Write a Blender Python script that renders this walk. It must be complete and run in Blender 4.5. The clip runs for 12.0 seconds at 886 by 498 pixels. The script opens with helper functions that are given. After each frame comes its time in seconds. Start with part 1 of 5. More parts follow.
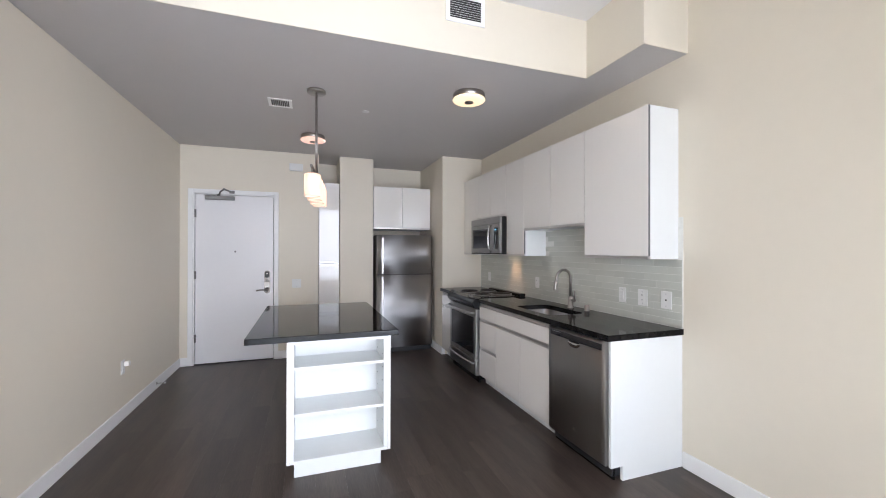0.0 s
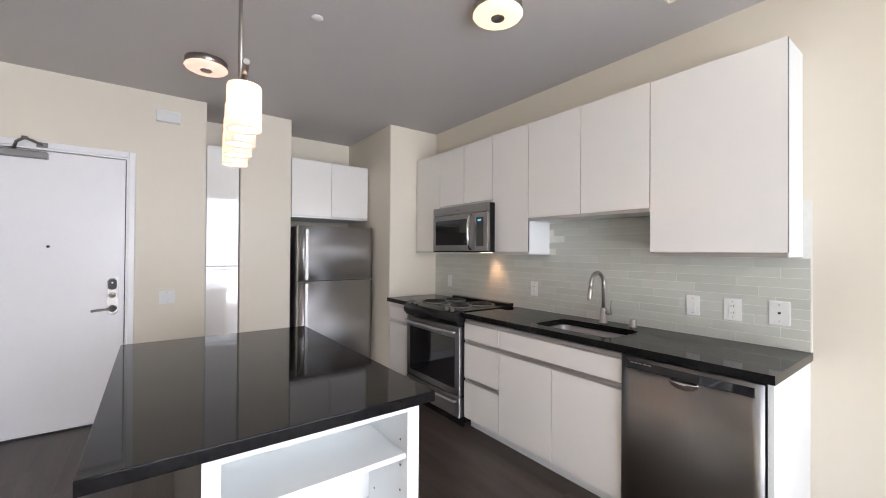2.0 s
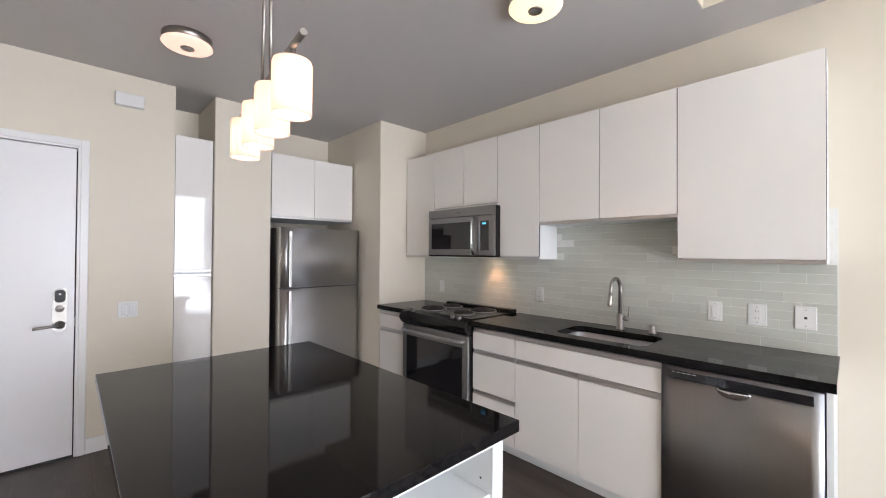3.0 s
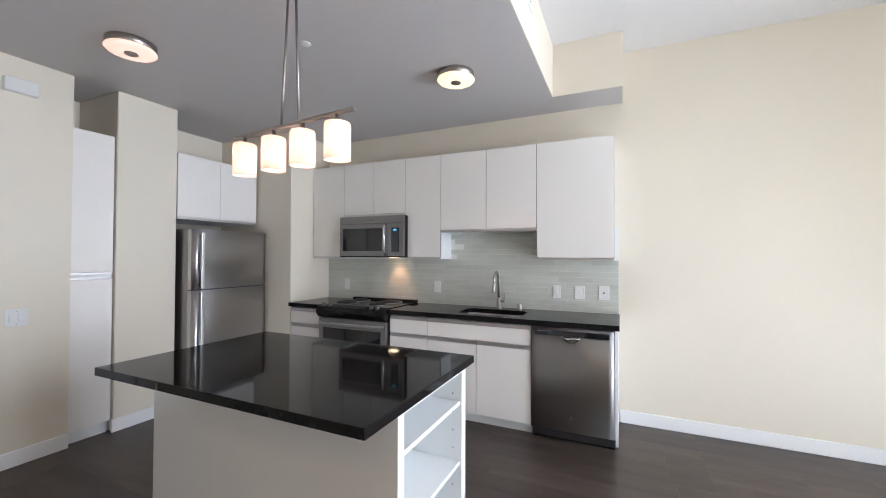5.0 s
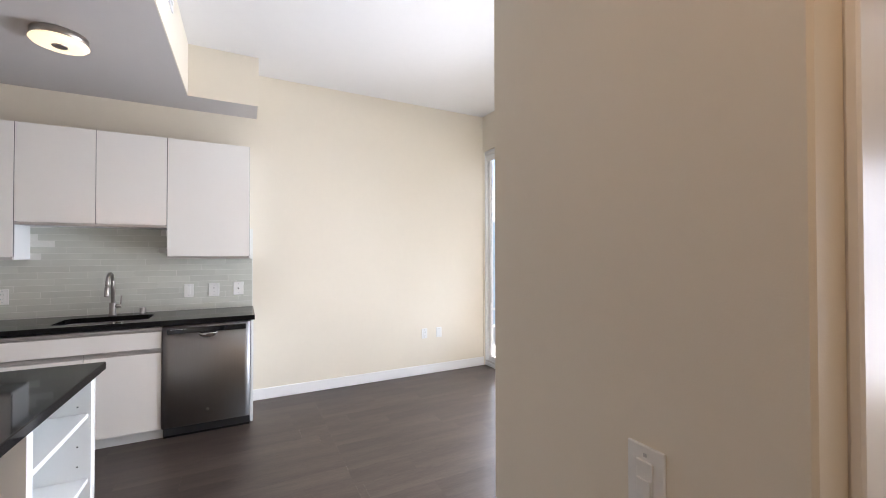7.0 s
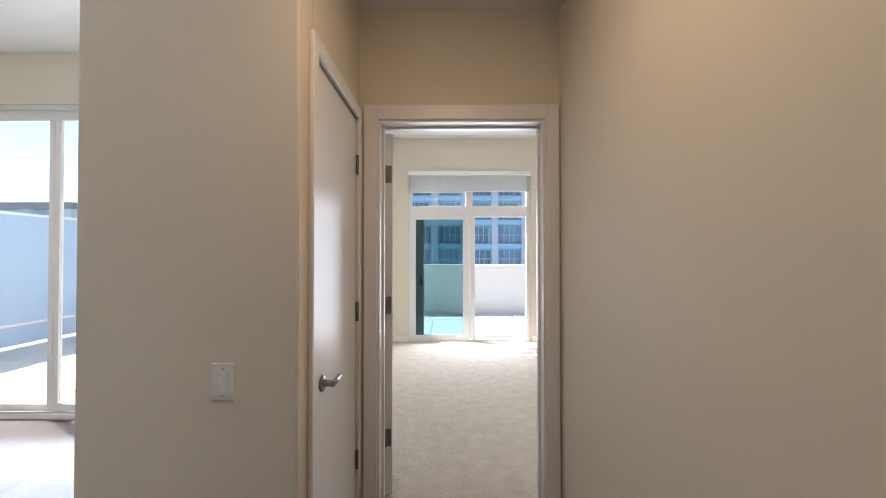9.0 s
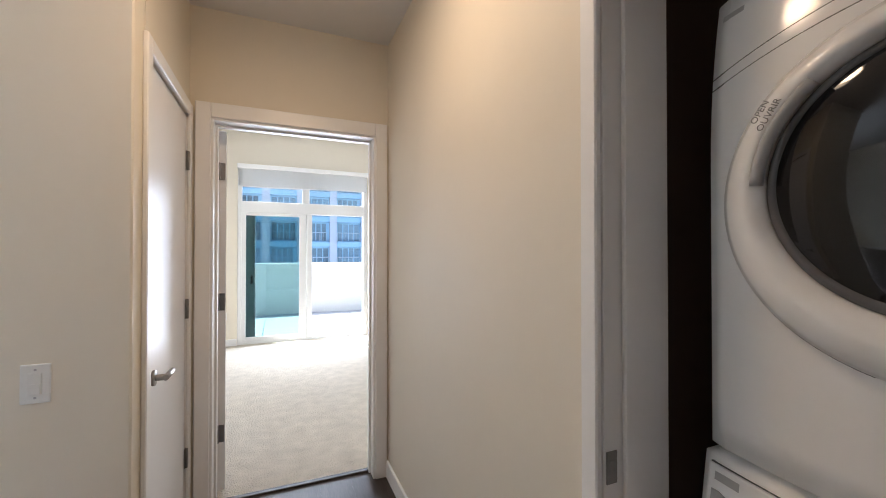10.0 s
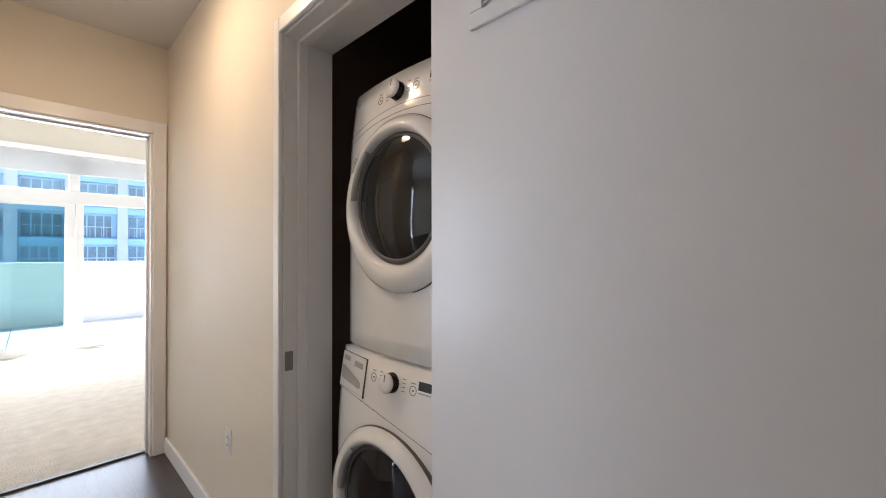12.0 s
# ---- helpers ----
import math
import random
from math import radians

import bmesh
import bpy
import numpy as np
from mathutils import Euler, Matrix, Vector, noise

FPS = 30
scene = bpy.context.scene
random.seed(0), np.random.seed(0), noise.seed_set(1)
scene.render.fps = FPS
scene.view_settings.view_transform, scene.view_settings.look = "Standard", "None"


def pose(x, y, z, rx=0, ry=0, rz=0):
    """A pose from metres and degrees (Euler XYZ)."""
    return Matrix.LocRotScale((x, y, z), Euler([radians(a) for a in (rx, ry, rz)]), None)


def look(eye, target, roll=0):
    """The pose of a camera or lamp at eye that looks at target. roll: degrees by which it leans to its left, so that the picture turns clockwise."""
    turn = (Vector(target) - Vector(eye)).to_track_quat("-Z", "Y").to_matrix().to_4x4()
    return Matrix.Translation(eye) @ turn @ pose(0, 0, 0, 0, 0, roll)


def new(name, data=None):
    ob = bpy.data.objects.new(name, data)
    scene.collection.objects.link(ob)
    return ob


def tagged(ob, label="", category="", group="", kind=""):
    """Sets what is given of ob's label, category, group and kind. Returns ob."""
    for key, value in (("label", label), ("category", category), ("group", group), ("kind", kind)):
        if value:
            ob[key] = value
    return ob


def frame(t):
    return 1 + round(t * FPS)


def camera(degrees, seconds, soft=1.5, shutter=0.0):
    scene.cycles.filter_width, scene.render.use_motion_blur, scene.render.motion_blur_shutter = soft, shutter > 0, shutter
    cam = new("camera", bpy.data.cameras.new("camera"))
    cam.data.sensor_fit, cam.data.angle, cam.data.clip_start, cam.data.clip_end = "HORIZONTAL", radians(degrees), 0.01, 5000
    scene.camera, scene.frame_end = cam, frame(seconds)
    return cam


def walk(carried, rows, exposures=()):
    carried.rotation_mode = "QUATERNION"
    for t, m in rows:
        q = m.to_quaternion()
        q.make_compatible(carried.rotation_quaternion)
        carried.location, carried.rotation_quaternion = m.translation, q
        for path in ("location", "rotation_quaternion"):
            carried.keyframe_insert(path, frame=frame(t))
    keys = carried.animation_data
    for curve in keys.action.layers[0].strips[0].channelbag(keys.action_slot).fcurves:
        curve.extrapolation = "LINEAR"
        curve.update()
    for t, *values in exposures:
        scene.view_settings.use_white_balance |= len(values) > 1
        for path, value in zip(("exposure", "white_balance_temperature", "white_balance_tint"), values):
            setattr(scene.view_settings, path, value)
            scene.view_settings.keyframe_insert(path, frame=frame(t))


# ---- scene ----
cam = camera(97.2, 12.0, soft=1.0)
PATH = [
    (0, (0.061, 0.308, 1.436), (0.722, 2.195, 1.442), 0.1),
    (0.5, (-0.02, 0.688, 1.421), (0.784, 2.52, 1.427), 0.1),
    (1, (-0.087, 1.083, 1.417), (0.855, 2.847, 1.425), 0.2),
    (1.5, (-0.154, 1.437, 1.414), (0.921, 3.123, 1.423), 0.2),
    (2, (-0.156, 1.772, 1.392), (1.034, 3.379, 1.408), 0.4),
    (2.5, (-0.225, 2.068, 1.412), (1.062, 3.599, 1.43), 0.4),
    (4.3, (-0.945, 2.254, 1.424), (0.713, 3.373, 1.451), 0.3),
    (4.5, (-1.041, 2.25, 1.424), (0.664, 3.294, 1.448), 0.3),
    (5, (-1.256, 2.212, 1.414), (0.562, 3.044, 1.447), 0.2),
    (5.5, (-1.463, 2.163, 1.412), (0.454, 2.731, 1.442), 0.1),
    (6, (-1.597, 2.18, 1.415), (0.394, 2.369, 1.444), 0.1),
    (6.5, (-1.688, 2.274, 1.414), (0.285, 1.946, 1.442), 0.1),
    (7, (-1.785, 2.322, 1.419), (-0.006, 1.408, 1.442), -0.1),
    (7.5, (-1.893, 2.418, 1.418), (-0.477, 1.006, 1.435), 0.1),
    (7.7, (-1.928, 2.472, 1.415), (-0.687, 0.904, 1.442), 0.1),
    (9.3, (-2.038, 2.999, 1.418), (-2.284, 1.014, 1.444), -0.0),
    (9.5, (-2.044, 3.056, 1.417), (-2.453, 1.099, 1.441), -0.0),
    (10, (-1.999, 3.241, 1.411), (-2.775, 1.397, 1.43), 0.0),
    (10.5, (-1.951, 3.431, 1.38), (-3.009, 1.733, 1.4), -0.0),
    (11, (-1.958, 3.619, 1.347), (-3.193, 2.046, 1.367), -0.1),
    (11.5, (-1.976, 3.813, 1.344), (-3.332, 2.343, 1.362), -0.0),
    (12, (-2.01, 4.006, 1.348), (-3.458, 2.626, 1.365), -0.1),
]
EXPOSURES = [(0, 1.92, 6150, 15.5), (2.5, 2.22, 6350, 16), (5.5, 2.18, 5900, 13.5), (7.0, 2.18, 6150, 17), (7.7, 2.2, 5800, 14), (9.3, 2.1, 5950, 12.5), (9.7, 2.4, 5800, 11.5), (10.5, 2.88, 5450, 11), (11, 3.05, 5300, 10.5), (12, 3.0, 5800, 11.5)]
walk(cam, [(t, look(eye, target, roll)) for t, eye, target, roll in PATH], EXPOSURES)

# ---- world, sun and the sky's light in the window openings ----
SUN_EL, SUN_AZ = radians(55), math.atan2(0.85, -0.53)
world = bpy.data.worlds.new("sky")
scene.world = world
world.use_nodes = True
wn = world.node_tree.nodes
sky = wn.new("ShaderNodeTexSky")
sky.sky_type, sky.sun_disc = "NISHITA", False
sky.sun_elevation, sky.sun_rotation = SUN_EL, SUN_AZ
wn["Background"].inputs[1].default_value = 0.05
world.node_tree.links.new(sky.outputs[0], wn["Background"].inputs[0])

sun = new("sun", bpy.data.lights.new("sun", "SUN"))
sun.data.energy, sun.data.angle, sun.data.color = 2.7, radians(0.5), (1.0, 0.95, 0.87)
sun.matrix_world = look((8.5 * 2, -5.3 * 2, 10 * 2 * math.tan(SUN_EL)), (0, 0, 0))


def window_light(name, eye, target, w, h, watts, colour, spread):
    ob = new(name, bpy.data.lights.new(name, "AREA"))
    ob.data.shape, ob.data.size, ob.data.size_y = "RECTANGLE", w, h
    ob.data.energy, ob.data.color, ob.data.spread = watts, colour, radians(spread)
    ob.matrix_world = look(eye, target)
    return ob


window_light("sky_light_living", (0.62, -0.40, 1.4), (-0.75, 5, 1.25), 2.3, 2.4, 16.5, (0.89, 0.94, 1.0), 126)
window_light("patio_bounce_living", (0.62, -0.38, 0.40), (0.40, 3.4, 1.9), 2.6, 0.7, 6.0, (0.80, 0.91, 1.0), 165)
window_light("sky_light_bedroom", (-2.4, -3.32, 1.2), (-2.4, 5, 1.2), 1.7, 2.2, 16.5, (0.92, 0.95, 1.0), 180)


def lamp_disc(name, loc, watts, size, colour=(1.0, 0.74, 0.47)):
    ob = new(name, bpy.data.lights.new(name, "AREA"))
    ob.data.shape, ob.data.size = "DISK", size
    ob.data.energy, ob.data.color = watts, colour
    ob.location = loc
    return ob


def lamp_point(name, loc, watts, radius, colour=(1.0, 0.70, 0.40)):
    ob = new(name, bpy.data.lights.new(name, "POINT"))
    ob.data.energy, ob.data.shadow_soft_size, ob.data.color = watts, radius, colour
    ob.location = loc
    return ob


# ---- materials ----
def material(name, colour, rough=0.5, metal=0.0, vary=0.06, scale=3.0, bump=0.0, bump_scale=200.0, coat=0.0, spec=0.5,
             stretch=(1, 1, 1), second=None, rough_vary=0.06, random_vary=0.0, aniso=0.0):
    m = bpy.data.materials.new(name)
    m.use_nodes = True
    n, l = m.node_tree.nodes, m.node_tree.links
    b = n["Principled BSDF"]
    b.inputs["Roughness"].default_value, b.inputs["Metallic"].default_value = rough, metal
    b.inputs["Coat Weight"].default_value, b.inputs["Coat Roughness"].default_value = coat, 0.04
    b.inputs["Specular IOR Level"].default_value = spec
    if aniso:
        tan = n.new("ShaderNodeTangent")
        tan.direction_type, tan.axis = "RADIAL", "Z"
        b.inputs["Anisotropic"].default_value, b.inputs["Anisotropic Rotation"].default_value = aniso, 0.25
        l.new(tan.outputs[0], b.inputs["Tangent"])
    co = n.new("ShaderNodeTexCoord")
    mp = n.new("ShaderNodeMapping")
    mp.inputs["Scale"].default_value = stretch
    l.new(co.outputs["Object"], mp.inputs[0])
    broad = n.new("ShaderNodeTexNoise")
    broad.inputs["Scale"].default_value, broad.inputs["Detail"].default_value = scale, 6
    fine = n.new("ShaderNodeTexNoise")
    fine.inputs["Scale"].default_value, fine.inputs["Detail"].default_value = scale * 14, 4
    for t in (broad, fine):
        l.new(mp.outputs[0], t.inputs["Vector"])
    mixed = n.new("ShaderNodeMix")
    mixed.inputs[0].default_value = 0.4
    l.new(broad.outputs[0], mixed.inputs[2])
    l.new(fine.outputs[0], mixed.inputs[3])
    ramp = n.new("ShaderNodeValToRGB")
    dark = second or [c * (1 - vary) for c in colour]
    light = [min(1, c * (1 + vary)) for c in colour]
    ramp.color_ramp.elements[0].position, ramp.color_ramp.elements[1].position = 0.34, 0.66
    ramp.color_ramp.elements[0].color, ramp.color_ramp.elements[1].color = (*dark, 1), (*light, 1)
    l.new(mixed.outputs[0], ramp.inputs[0])
    out = ramp.outputs[0]
    if random_vary:
        info = n.new("ShaderNodeObjectInfo")
        hsv = n.new("ShaderNodeHueSaturation")
        rng = n.new("ShaderNodeMapRange")
        rng.inputs[3].default_value, rng.inputs[4].default_value = 1 - random_vary, 1 + random_vary
        l.new(info.outputs["Random"], rng.inputs[0])
        l.new(rng.outputs[0], hsv.inputs["Value"])
        l.new(out, hsv.inputs["Color"])
        out = hsv.outputs[0]
    l.new(out, b.inputs["Base Color"])
    if rough_vary:
        rr = n.new("ShaderNodeMapRange")
        rr.inputs[3].default_value, rr.inputs[4].default_value = max(0, rough - rough_vary), rough + rough_vary
        l.new(mixed.outputs[0], rr.inputs[0])
        l.new(rr.outputs[0], b.inputs["Roughness"])
    if bump:
        grain = n.new("ShaderNodeTexNoise")
        grain.inputs["Scale"].default_value, grain.inputs["Detail"].default_value = bump_scale, 3
        l.new(mp.outputs[0], grain.inputs["Vector"])
        bp = n.new("ShaderNodeBump")
        bp.inputs["Strength"].default_value, bp.inputs["Distance"].default_value = bump, 0.002
        l.new(grain.outputs[0], bp.inputs["Height"])
        l.new(bp.outputs[0], b.inputs["Normal"])
    return m


def glowing(name, colour, strength, base=(0.9, 0.88, 0.84)):
    m = material(name, base, 0.35, vary=0.01)
    b = m.node_tree.nodes["Principled BSDF"]
    b.inputs["Emission Color"].default_value, b.inputs["Emission Strength"].default_value = (*colour, 1), strength
    return m


def glass_material(name, colour, rough=0.0, ior=1.45):
    m = bpy.data.materials.new(name)
    m.use_nodes = True
    b = m.node_tree.nodes["Principled BSDF"]
    b.inputs["Base Color"].default_value = (*colour, 1)
    b.inputs["Transmission Weight"].default_value, b.inputs["Roughness"].default_value, b.inputs["IOR"].default_value = 1.0, rough, ior
    return m


PAINT = material("cream_wall_paint", (0.77, 0.71, 0.60), 0.58, vary=0.012, scale=1.2, bump=0.10, bump_scale=260, spec=0.4)
CEILING = material("white_ceiling_paint", (0.76, 0.75, 0.74), 0.6, vary=0.012, scale=1.0, bump=0.10, bump_scale=220, spec=0.3)
# White ceiling paint greyed down, with the kitchen's shade in the colour.
SHADED_KITCHEN_CEILING = material("shaded_white_ceiling_paint", (0.555, 0.53, 0.52), 0.5, vary=0.015, scale=1.0, bump=0.10, bump_scale=220, spec=0.3)
TRIM = material("white_trim_paint", (0.87, 0.865, 0.86), 0.32, vary=0.012, scale=4, bump=0.03, bump_scale=120)
DOOR = material("white_door_paint", (0.86, 0.85, 0.86), 0.30, vary=0.012, scale=2, bump=0.05, bump_scale=150)
LAMINATE = material("gloss_white_laminate", (0.86, 0.835, 0.80), 0.05, vary=0.008, scale=1.5, coat=0.6, rough_vary=0.02)
MELAMINE = material("matt_white_melamine", (0.77, 0.785, 0.78), 0.38, vary=0.01, scale=2)
ALU = material("brushed_aluminium", (0.60, 0.58, 0.57), 0.36, 1.0, vary=0.04, scale=6, stretch=(20, 1, 20))
STEEL = material("brushed_stainless_steel", (0.53, 0.525, 0.53), 0.34, 1.0, vary=0.03, scale=5, stretch=(40, 40, 1), rough_vary=0.01, aniso=0.93)
DARK_STEEL = material("dark_brushed_steel", (0.33, 0.322, 0.317), 0.38, 1.0, vary=0.03, scale=5, stretch=(40, 40, 1), rough_vary=0.01, aniso=0.93)
NICKEL = material("satin_nickel", (0.37, 0.345, 0.32), 0.32, 1.0, vary=0.03, scale=20)
HINGE = material("dull_grey_steel", (0.26, 0.25, 0.245), 0.42, 1.0, vary=0.05, scale=20)
CHROME = material("polished_chrome", (0.72, 0.72, 0.72), 0.10, 1.0, vary=0.02, scale=20, rough_vary=0.03)
GRANITE = material("polished_black_granite", (0.013, 0.012, 0.012), 0.05, vary=0.0, scale=60, second=(0.004, 0.0035, 0.0035), spec=0.15, rough_vary=0.015)
BLACK = material("black_enamel", (0.010, 0.010, 0.010), 0.18, vary=0.15, scale=20, spec=0.3)
BLACK_PLASTIC = material("black_plastic", (0.02, 0.02, 0.022), 0.42, vary=0.15, scale=20)
BLACK_GLASS = material("black_oven_glass", (0.010, 0.010, 0.012), 0.05, vary=0.1, scale=8, rough_vary=0.01, coat=0.4)
IRON = material("cast_coil", (0.03, 0.028, 0.027), 0.6, vary=0.2, scale=30)
PLASTIC = material("white_plastic", (0.78, 0.78, 0.76), 0.35, vary=0.01, scale=10)
SLOT = material("dark_slot", (0.03, 0.03, 0.03), 0.6, vary=0.1, scale=20)
ENAMEL = material("white_appliance_enamel", (0.86, 0.86, 0.86), 0.13, vary=0.01, scale=4, spec=0.35, rough_vary=0.03)
ENAMEL_GREY = material("grey_appliance_plastic", (0.42, 0.42, 0.43), 0.35, vary=0.02, scale=6)
PRINT = material("grey_print", (0.20, 0.20, 0.21), 0.6, vary=0.02)
# Rubber grey; in the cabinet gaps its dark tone stands for shade.
GASKET_GAP_SHADE = material("grey_gasket_and_gap_shade", (0.10, 0.10, 0.105), 0.5, vary=0.1, scale=12)
DRUM_GLASS = material("smoked_drum_glass", (0.010, 0.010, 0.011), 0.05, vary=0.2, scale=3, rough_vary=0.015, spec=0.4)
TILE = material("pale_green_glass_tile", (0.57, 0.585, 0.53), 0.12, vary=0.03, scale=6, coat=0.4, rough_vary=0.03, random_vary=0.05)
GROUT = material("pale_grout", (0.74, 0.74, 0.70), 0.8, vary=0.05, scale=40, bump=0.2)
PLANK = material("dark_brown_vinyl_plank", (0.084, 0.063, 0.052), 0.36, vary=0.12, scale=1.3, spec=0.38, second=(0.036, 0.027, 0.023),
                 stretch=(9, 0.8, 1), bump=0.06, bump_scale=40, random_vary=0.16, rough_vary=0.06)
UNDER = material("floor_underlay", (0.02, 0.017, 0.015), 0.7, vary=0.1)
CARPET = material("beige_pile_carpet", (0.62, 0.56, 0.47), 0.95, vary=0.12, scale=10, bump=1.0, bump_scale=110, spec=0.1)
CARPET.node_tree.nodes["Bump"].inputs["Distance"].default_value = 0.012
THRESHOLD = material("dark_rubber_threshold", (0.08, 0.07, 0.065), 0.5, vary=0.1)
VINYL = material("white_window_vinyl", (0.80, 0.80, 0.80), 0.35, vary=0.01)
STILE = material("grey_sliding_stile", (0.58, 0.58, 0.57), 0.4, vary=0.05)
SHADE = material("white_roller_shade", (0.88, 0.87, 0.85), 0.85, vary=0.02, scale=30, bump=0.1, bump_scale=500)
sn, sl = SHADE.node_tree.nodes, SHADE.node_tree.links
cloth, blend = sn.new("ShaderNodeBsdfTranslucent"), sn.new("ShaderNodeMixShader")
cloth.inputs[0].default_value, blend.inputs[0].default_value = (0.92, 0.92, 0.91, 1), 0.55
sl.new(sn["Principled BSDF"].outputs[0], blend.inputs[1])
sl.new(cloth.outputs[0], blend.inputs[2])
sl.new(blend.outputs[0], sn["Material Output"].inputs[0])
CONCRETE = material("pale_concrete_paver", (0.62, 0.60, 0.57), 0.8, vary=0.06, scale=2, bump=0.2, bump_scale=80)
STUCCO = material("white_stucco", (0.70, 0.69, 0.66), 0.85, vary=0.03, scale=2, bump=0.3, bump_scale=90)
FACADE = material("blue_grey_facade", (0.26, 0.45, 0.61), 0.6, vary=0.05, scale=0.4)
FACADE_PALE = material("pale_facade_slab", (0.40, 0.46, 0.54), 0.7, vary=0.04, scale=0.4)
FAR_GLASS = material("far_window_glass", (0.13, 0.21, 0.28), 0.08, vary=0.3, scale=0.3, random_vary=0.4)
ROOF = material("roof_grey", (0.20, 0.22, 0.25), 0.8, vary=0.1, scale=0.5)
GLASS = glass_material("clear_glass", (0.97, 0.99, 0.98))
TEAL_GLASS = glass_material("tinted_double_glass", (0.28, 0.46, 0.48))
FROSTED = material("pale_blue_frosted_glass", (0.42, 0.56, 0.72), 0.25, vary=0.03, scale=2)
OPAL = bpy.data.materials.new("opal_glass")
OPAL.use_nodes = True
on, ol = OPAL.node_tree.nodes, OPAL.node_tree.links
tr, di, gl = (on.new("ShaderNodeBsdf" + k) for k in ("Translucent", "Diffuse", "Glossy"))
m1, m2 = on.new("ShaderNodeMixShader"), on.new("ShaderNodeMixShader")
tr.inputs[0].default_value, di.inputs[0].default_value = (0.66, 0.55, 0.50, 1), (0.84, 0.76, 0.73, 1)
gl.inputs["Roughness"].default_value = 0.15
m1.inputs[0].default_value, m2.inputs[0].default_value = 0.35, 0.05
ol.new(tr.outputs[0], m1.inputs[1])
ol.new(di.outputs[0], m1.inputs[2])
ol.new(m1.outputs[0], m2.inputs[1])
ol.new(gl.outputs[0], m2.inputs[2])
glow, both = on.new("ShaderNodeEmission"), on.new("ShaderNodeAddShader")
glow.inputs[0].default_value, glow.inputs[1].default_value = (1.0, 0.62, 0.48, 1), 0.06
ol.new(m2.outputs[0], both.inputs[0])
ol.new(glow.outputs[0], both.inputs[1])
ol.new(both.outputs[0], on["Material Output"].inputs[0])
DISC = glowing("lit_lamp_diffuser", (1.0, 0.70, 0.38), 0.32, (0.62, 0.53, 0.45))
DISC_PINK = glowing("pinkish_lit_lamp_diffuser", (1.0, 0.52, 0.38), 0.26, (0.62, 0.48, 0.42))
CLOCK = glowing("blue_clock_digits", (0.1, 0.6, 1.0), 0.4, (0.02, 0.03, 0.04))
# Near-black wall colour: the closet's shade is painted into it.
CLOSET_SHADE = material("closet_paint_with_shade", (0.09, 0.06, 0.045), 0.7, vary=0.05)


# ---- mesh helpers ----
def box(x0, x1, y0, y1, z0, z1, b=0.0015, seg=1):
    bm = bmesh.new()
    bmesh.ops.create_cube(bm, size=1)
    bmesh.ops.scale(bm, vec=(abs(x1 - x0), abs(y1 - y0), abs(z1 - z0)), verts=bm.verts)
    bmesh.ops.translate(bm, vec=((x0 + x1) / 2, (y0 + y1) / 2, (z0 + z1) / 2), verts=bm.verts)
    if b:
        bmesh.ops.bevel(bm, geom=bm.edges[:], offset=b, segments=seg, affect="EDGES", profile=0.5)
    return bm


def join(*parts):
    out = bmesh.new()
    for p in parts:
        me = bpy.data.meshes.new("temp")
        p.to_mesh(me)
        p.free()
        out.from_mesh(me)
        bpy.data.meshes.remove(me)
    return out


def turned(bm, m):
    bmesh.ops.transform(bm, matrix=m, verts=bm.verts)
    return bm


AXES = {"z": Matrix.Identity(4), "x": Matrix.Rotation(radians(90), 4, "Y"), "-x": Matrix.Rotation(radians(-90), 4, "Y"),
        "y": Matrix.Rotation(radians(-90), 4, "X"), "-y": Matrix.Rotation(radians(90), 4, "X"), "-z": Matrix.Rotation(radians(180), 4, "X")}


def lathe(profile, centre, axis="z", seg=32, smooth=True):
    """Turns (radius, height) pairs round an axis through centre."""
    bm = bmesh.new()
    rings = []
    for r, h in profile:
        if r < 1e-6:
            rings.append([bm.verts.new((0, 0, h))])
        else:
            rings.append([bm.verts.new((r * math.cos(2 * math.pi * k / seg), r * math.sin(2 * math.pi * k / seg), h)) for k in range(seg)])
    for a, b in zip(rings, rings[1:]):
        for k in range(seg):
            q = [a[k % len(a)], a[(k + 1) % seg % len(a)], b[(k + 1) % seg % len(b)], b[k % len(b)]]
            q = list(dict.fromkeys(q))
            if len(q) > 2:
                bm.faces.new(q)
    for f in bm.faces:
        f.smooth = smooth
    bmesh.ops.recalc_face_normals(bm, faces=bm.faces[:])
    return turned(bm, Matrix.Translation(centre) @ AXES[axis])


def rod(r, h, centre, axis="z", seg=24, edge=0.001):
    return lathe([(0, 0), (r - edge, 0), (r, edge), (r, h - edge), (r - edge, h), (0, h)], centre, axis, seg)


def tube(points, r, seg=12):
    """A round bar along a line of points."""
    bm = bmesh.new()
    pts = [Vector(p) for p in points]
    rings, up = [], None
    for k, p in enumerate(pts):
        d = (pts[min(k + 1, len(pts) - 1)] - pts[max(k - 1, 0)]).normalized()
        side = d.orthogonal().normalized() if up is None else (up - up.dot(d) * d).normalized()
        up = side
        other = d.cross(side)
        rings.append([bm.verts.new(p + r * (math.cos(2 * math.pi * j / seg) * side + math.sin(2 * math.pi * j / seg) * other)) for j in range(seg)])
    for a, b in zip(rings, rings[1:]):
        for j in range(seg):
            bm.faces.new((a[j], a[(j + 1) % seg], b[(j + 1) % seg], b[j])).smooth = True
    bm.faces.new(rings[0][::-1])
    bm.faces.new(rings[-1])
    bmesh.ops.recalc_face_normals(bm, faces=bm.faces[:])
    return bm


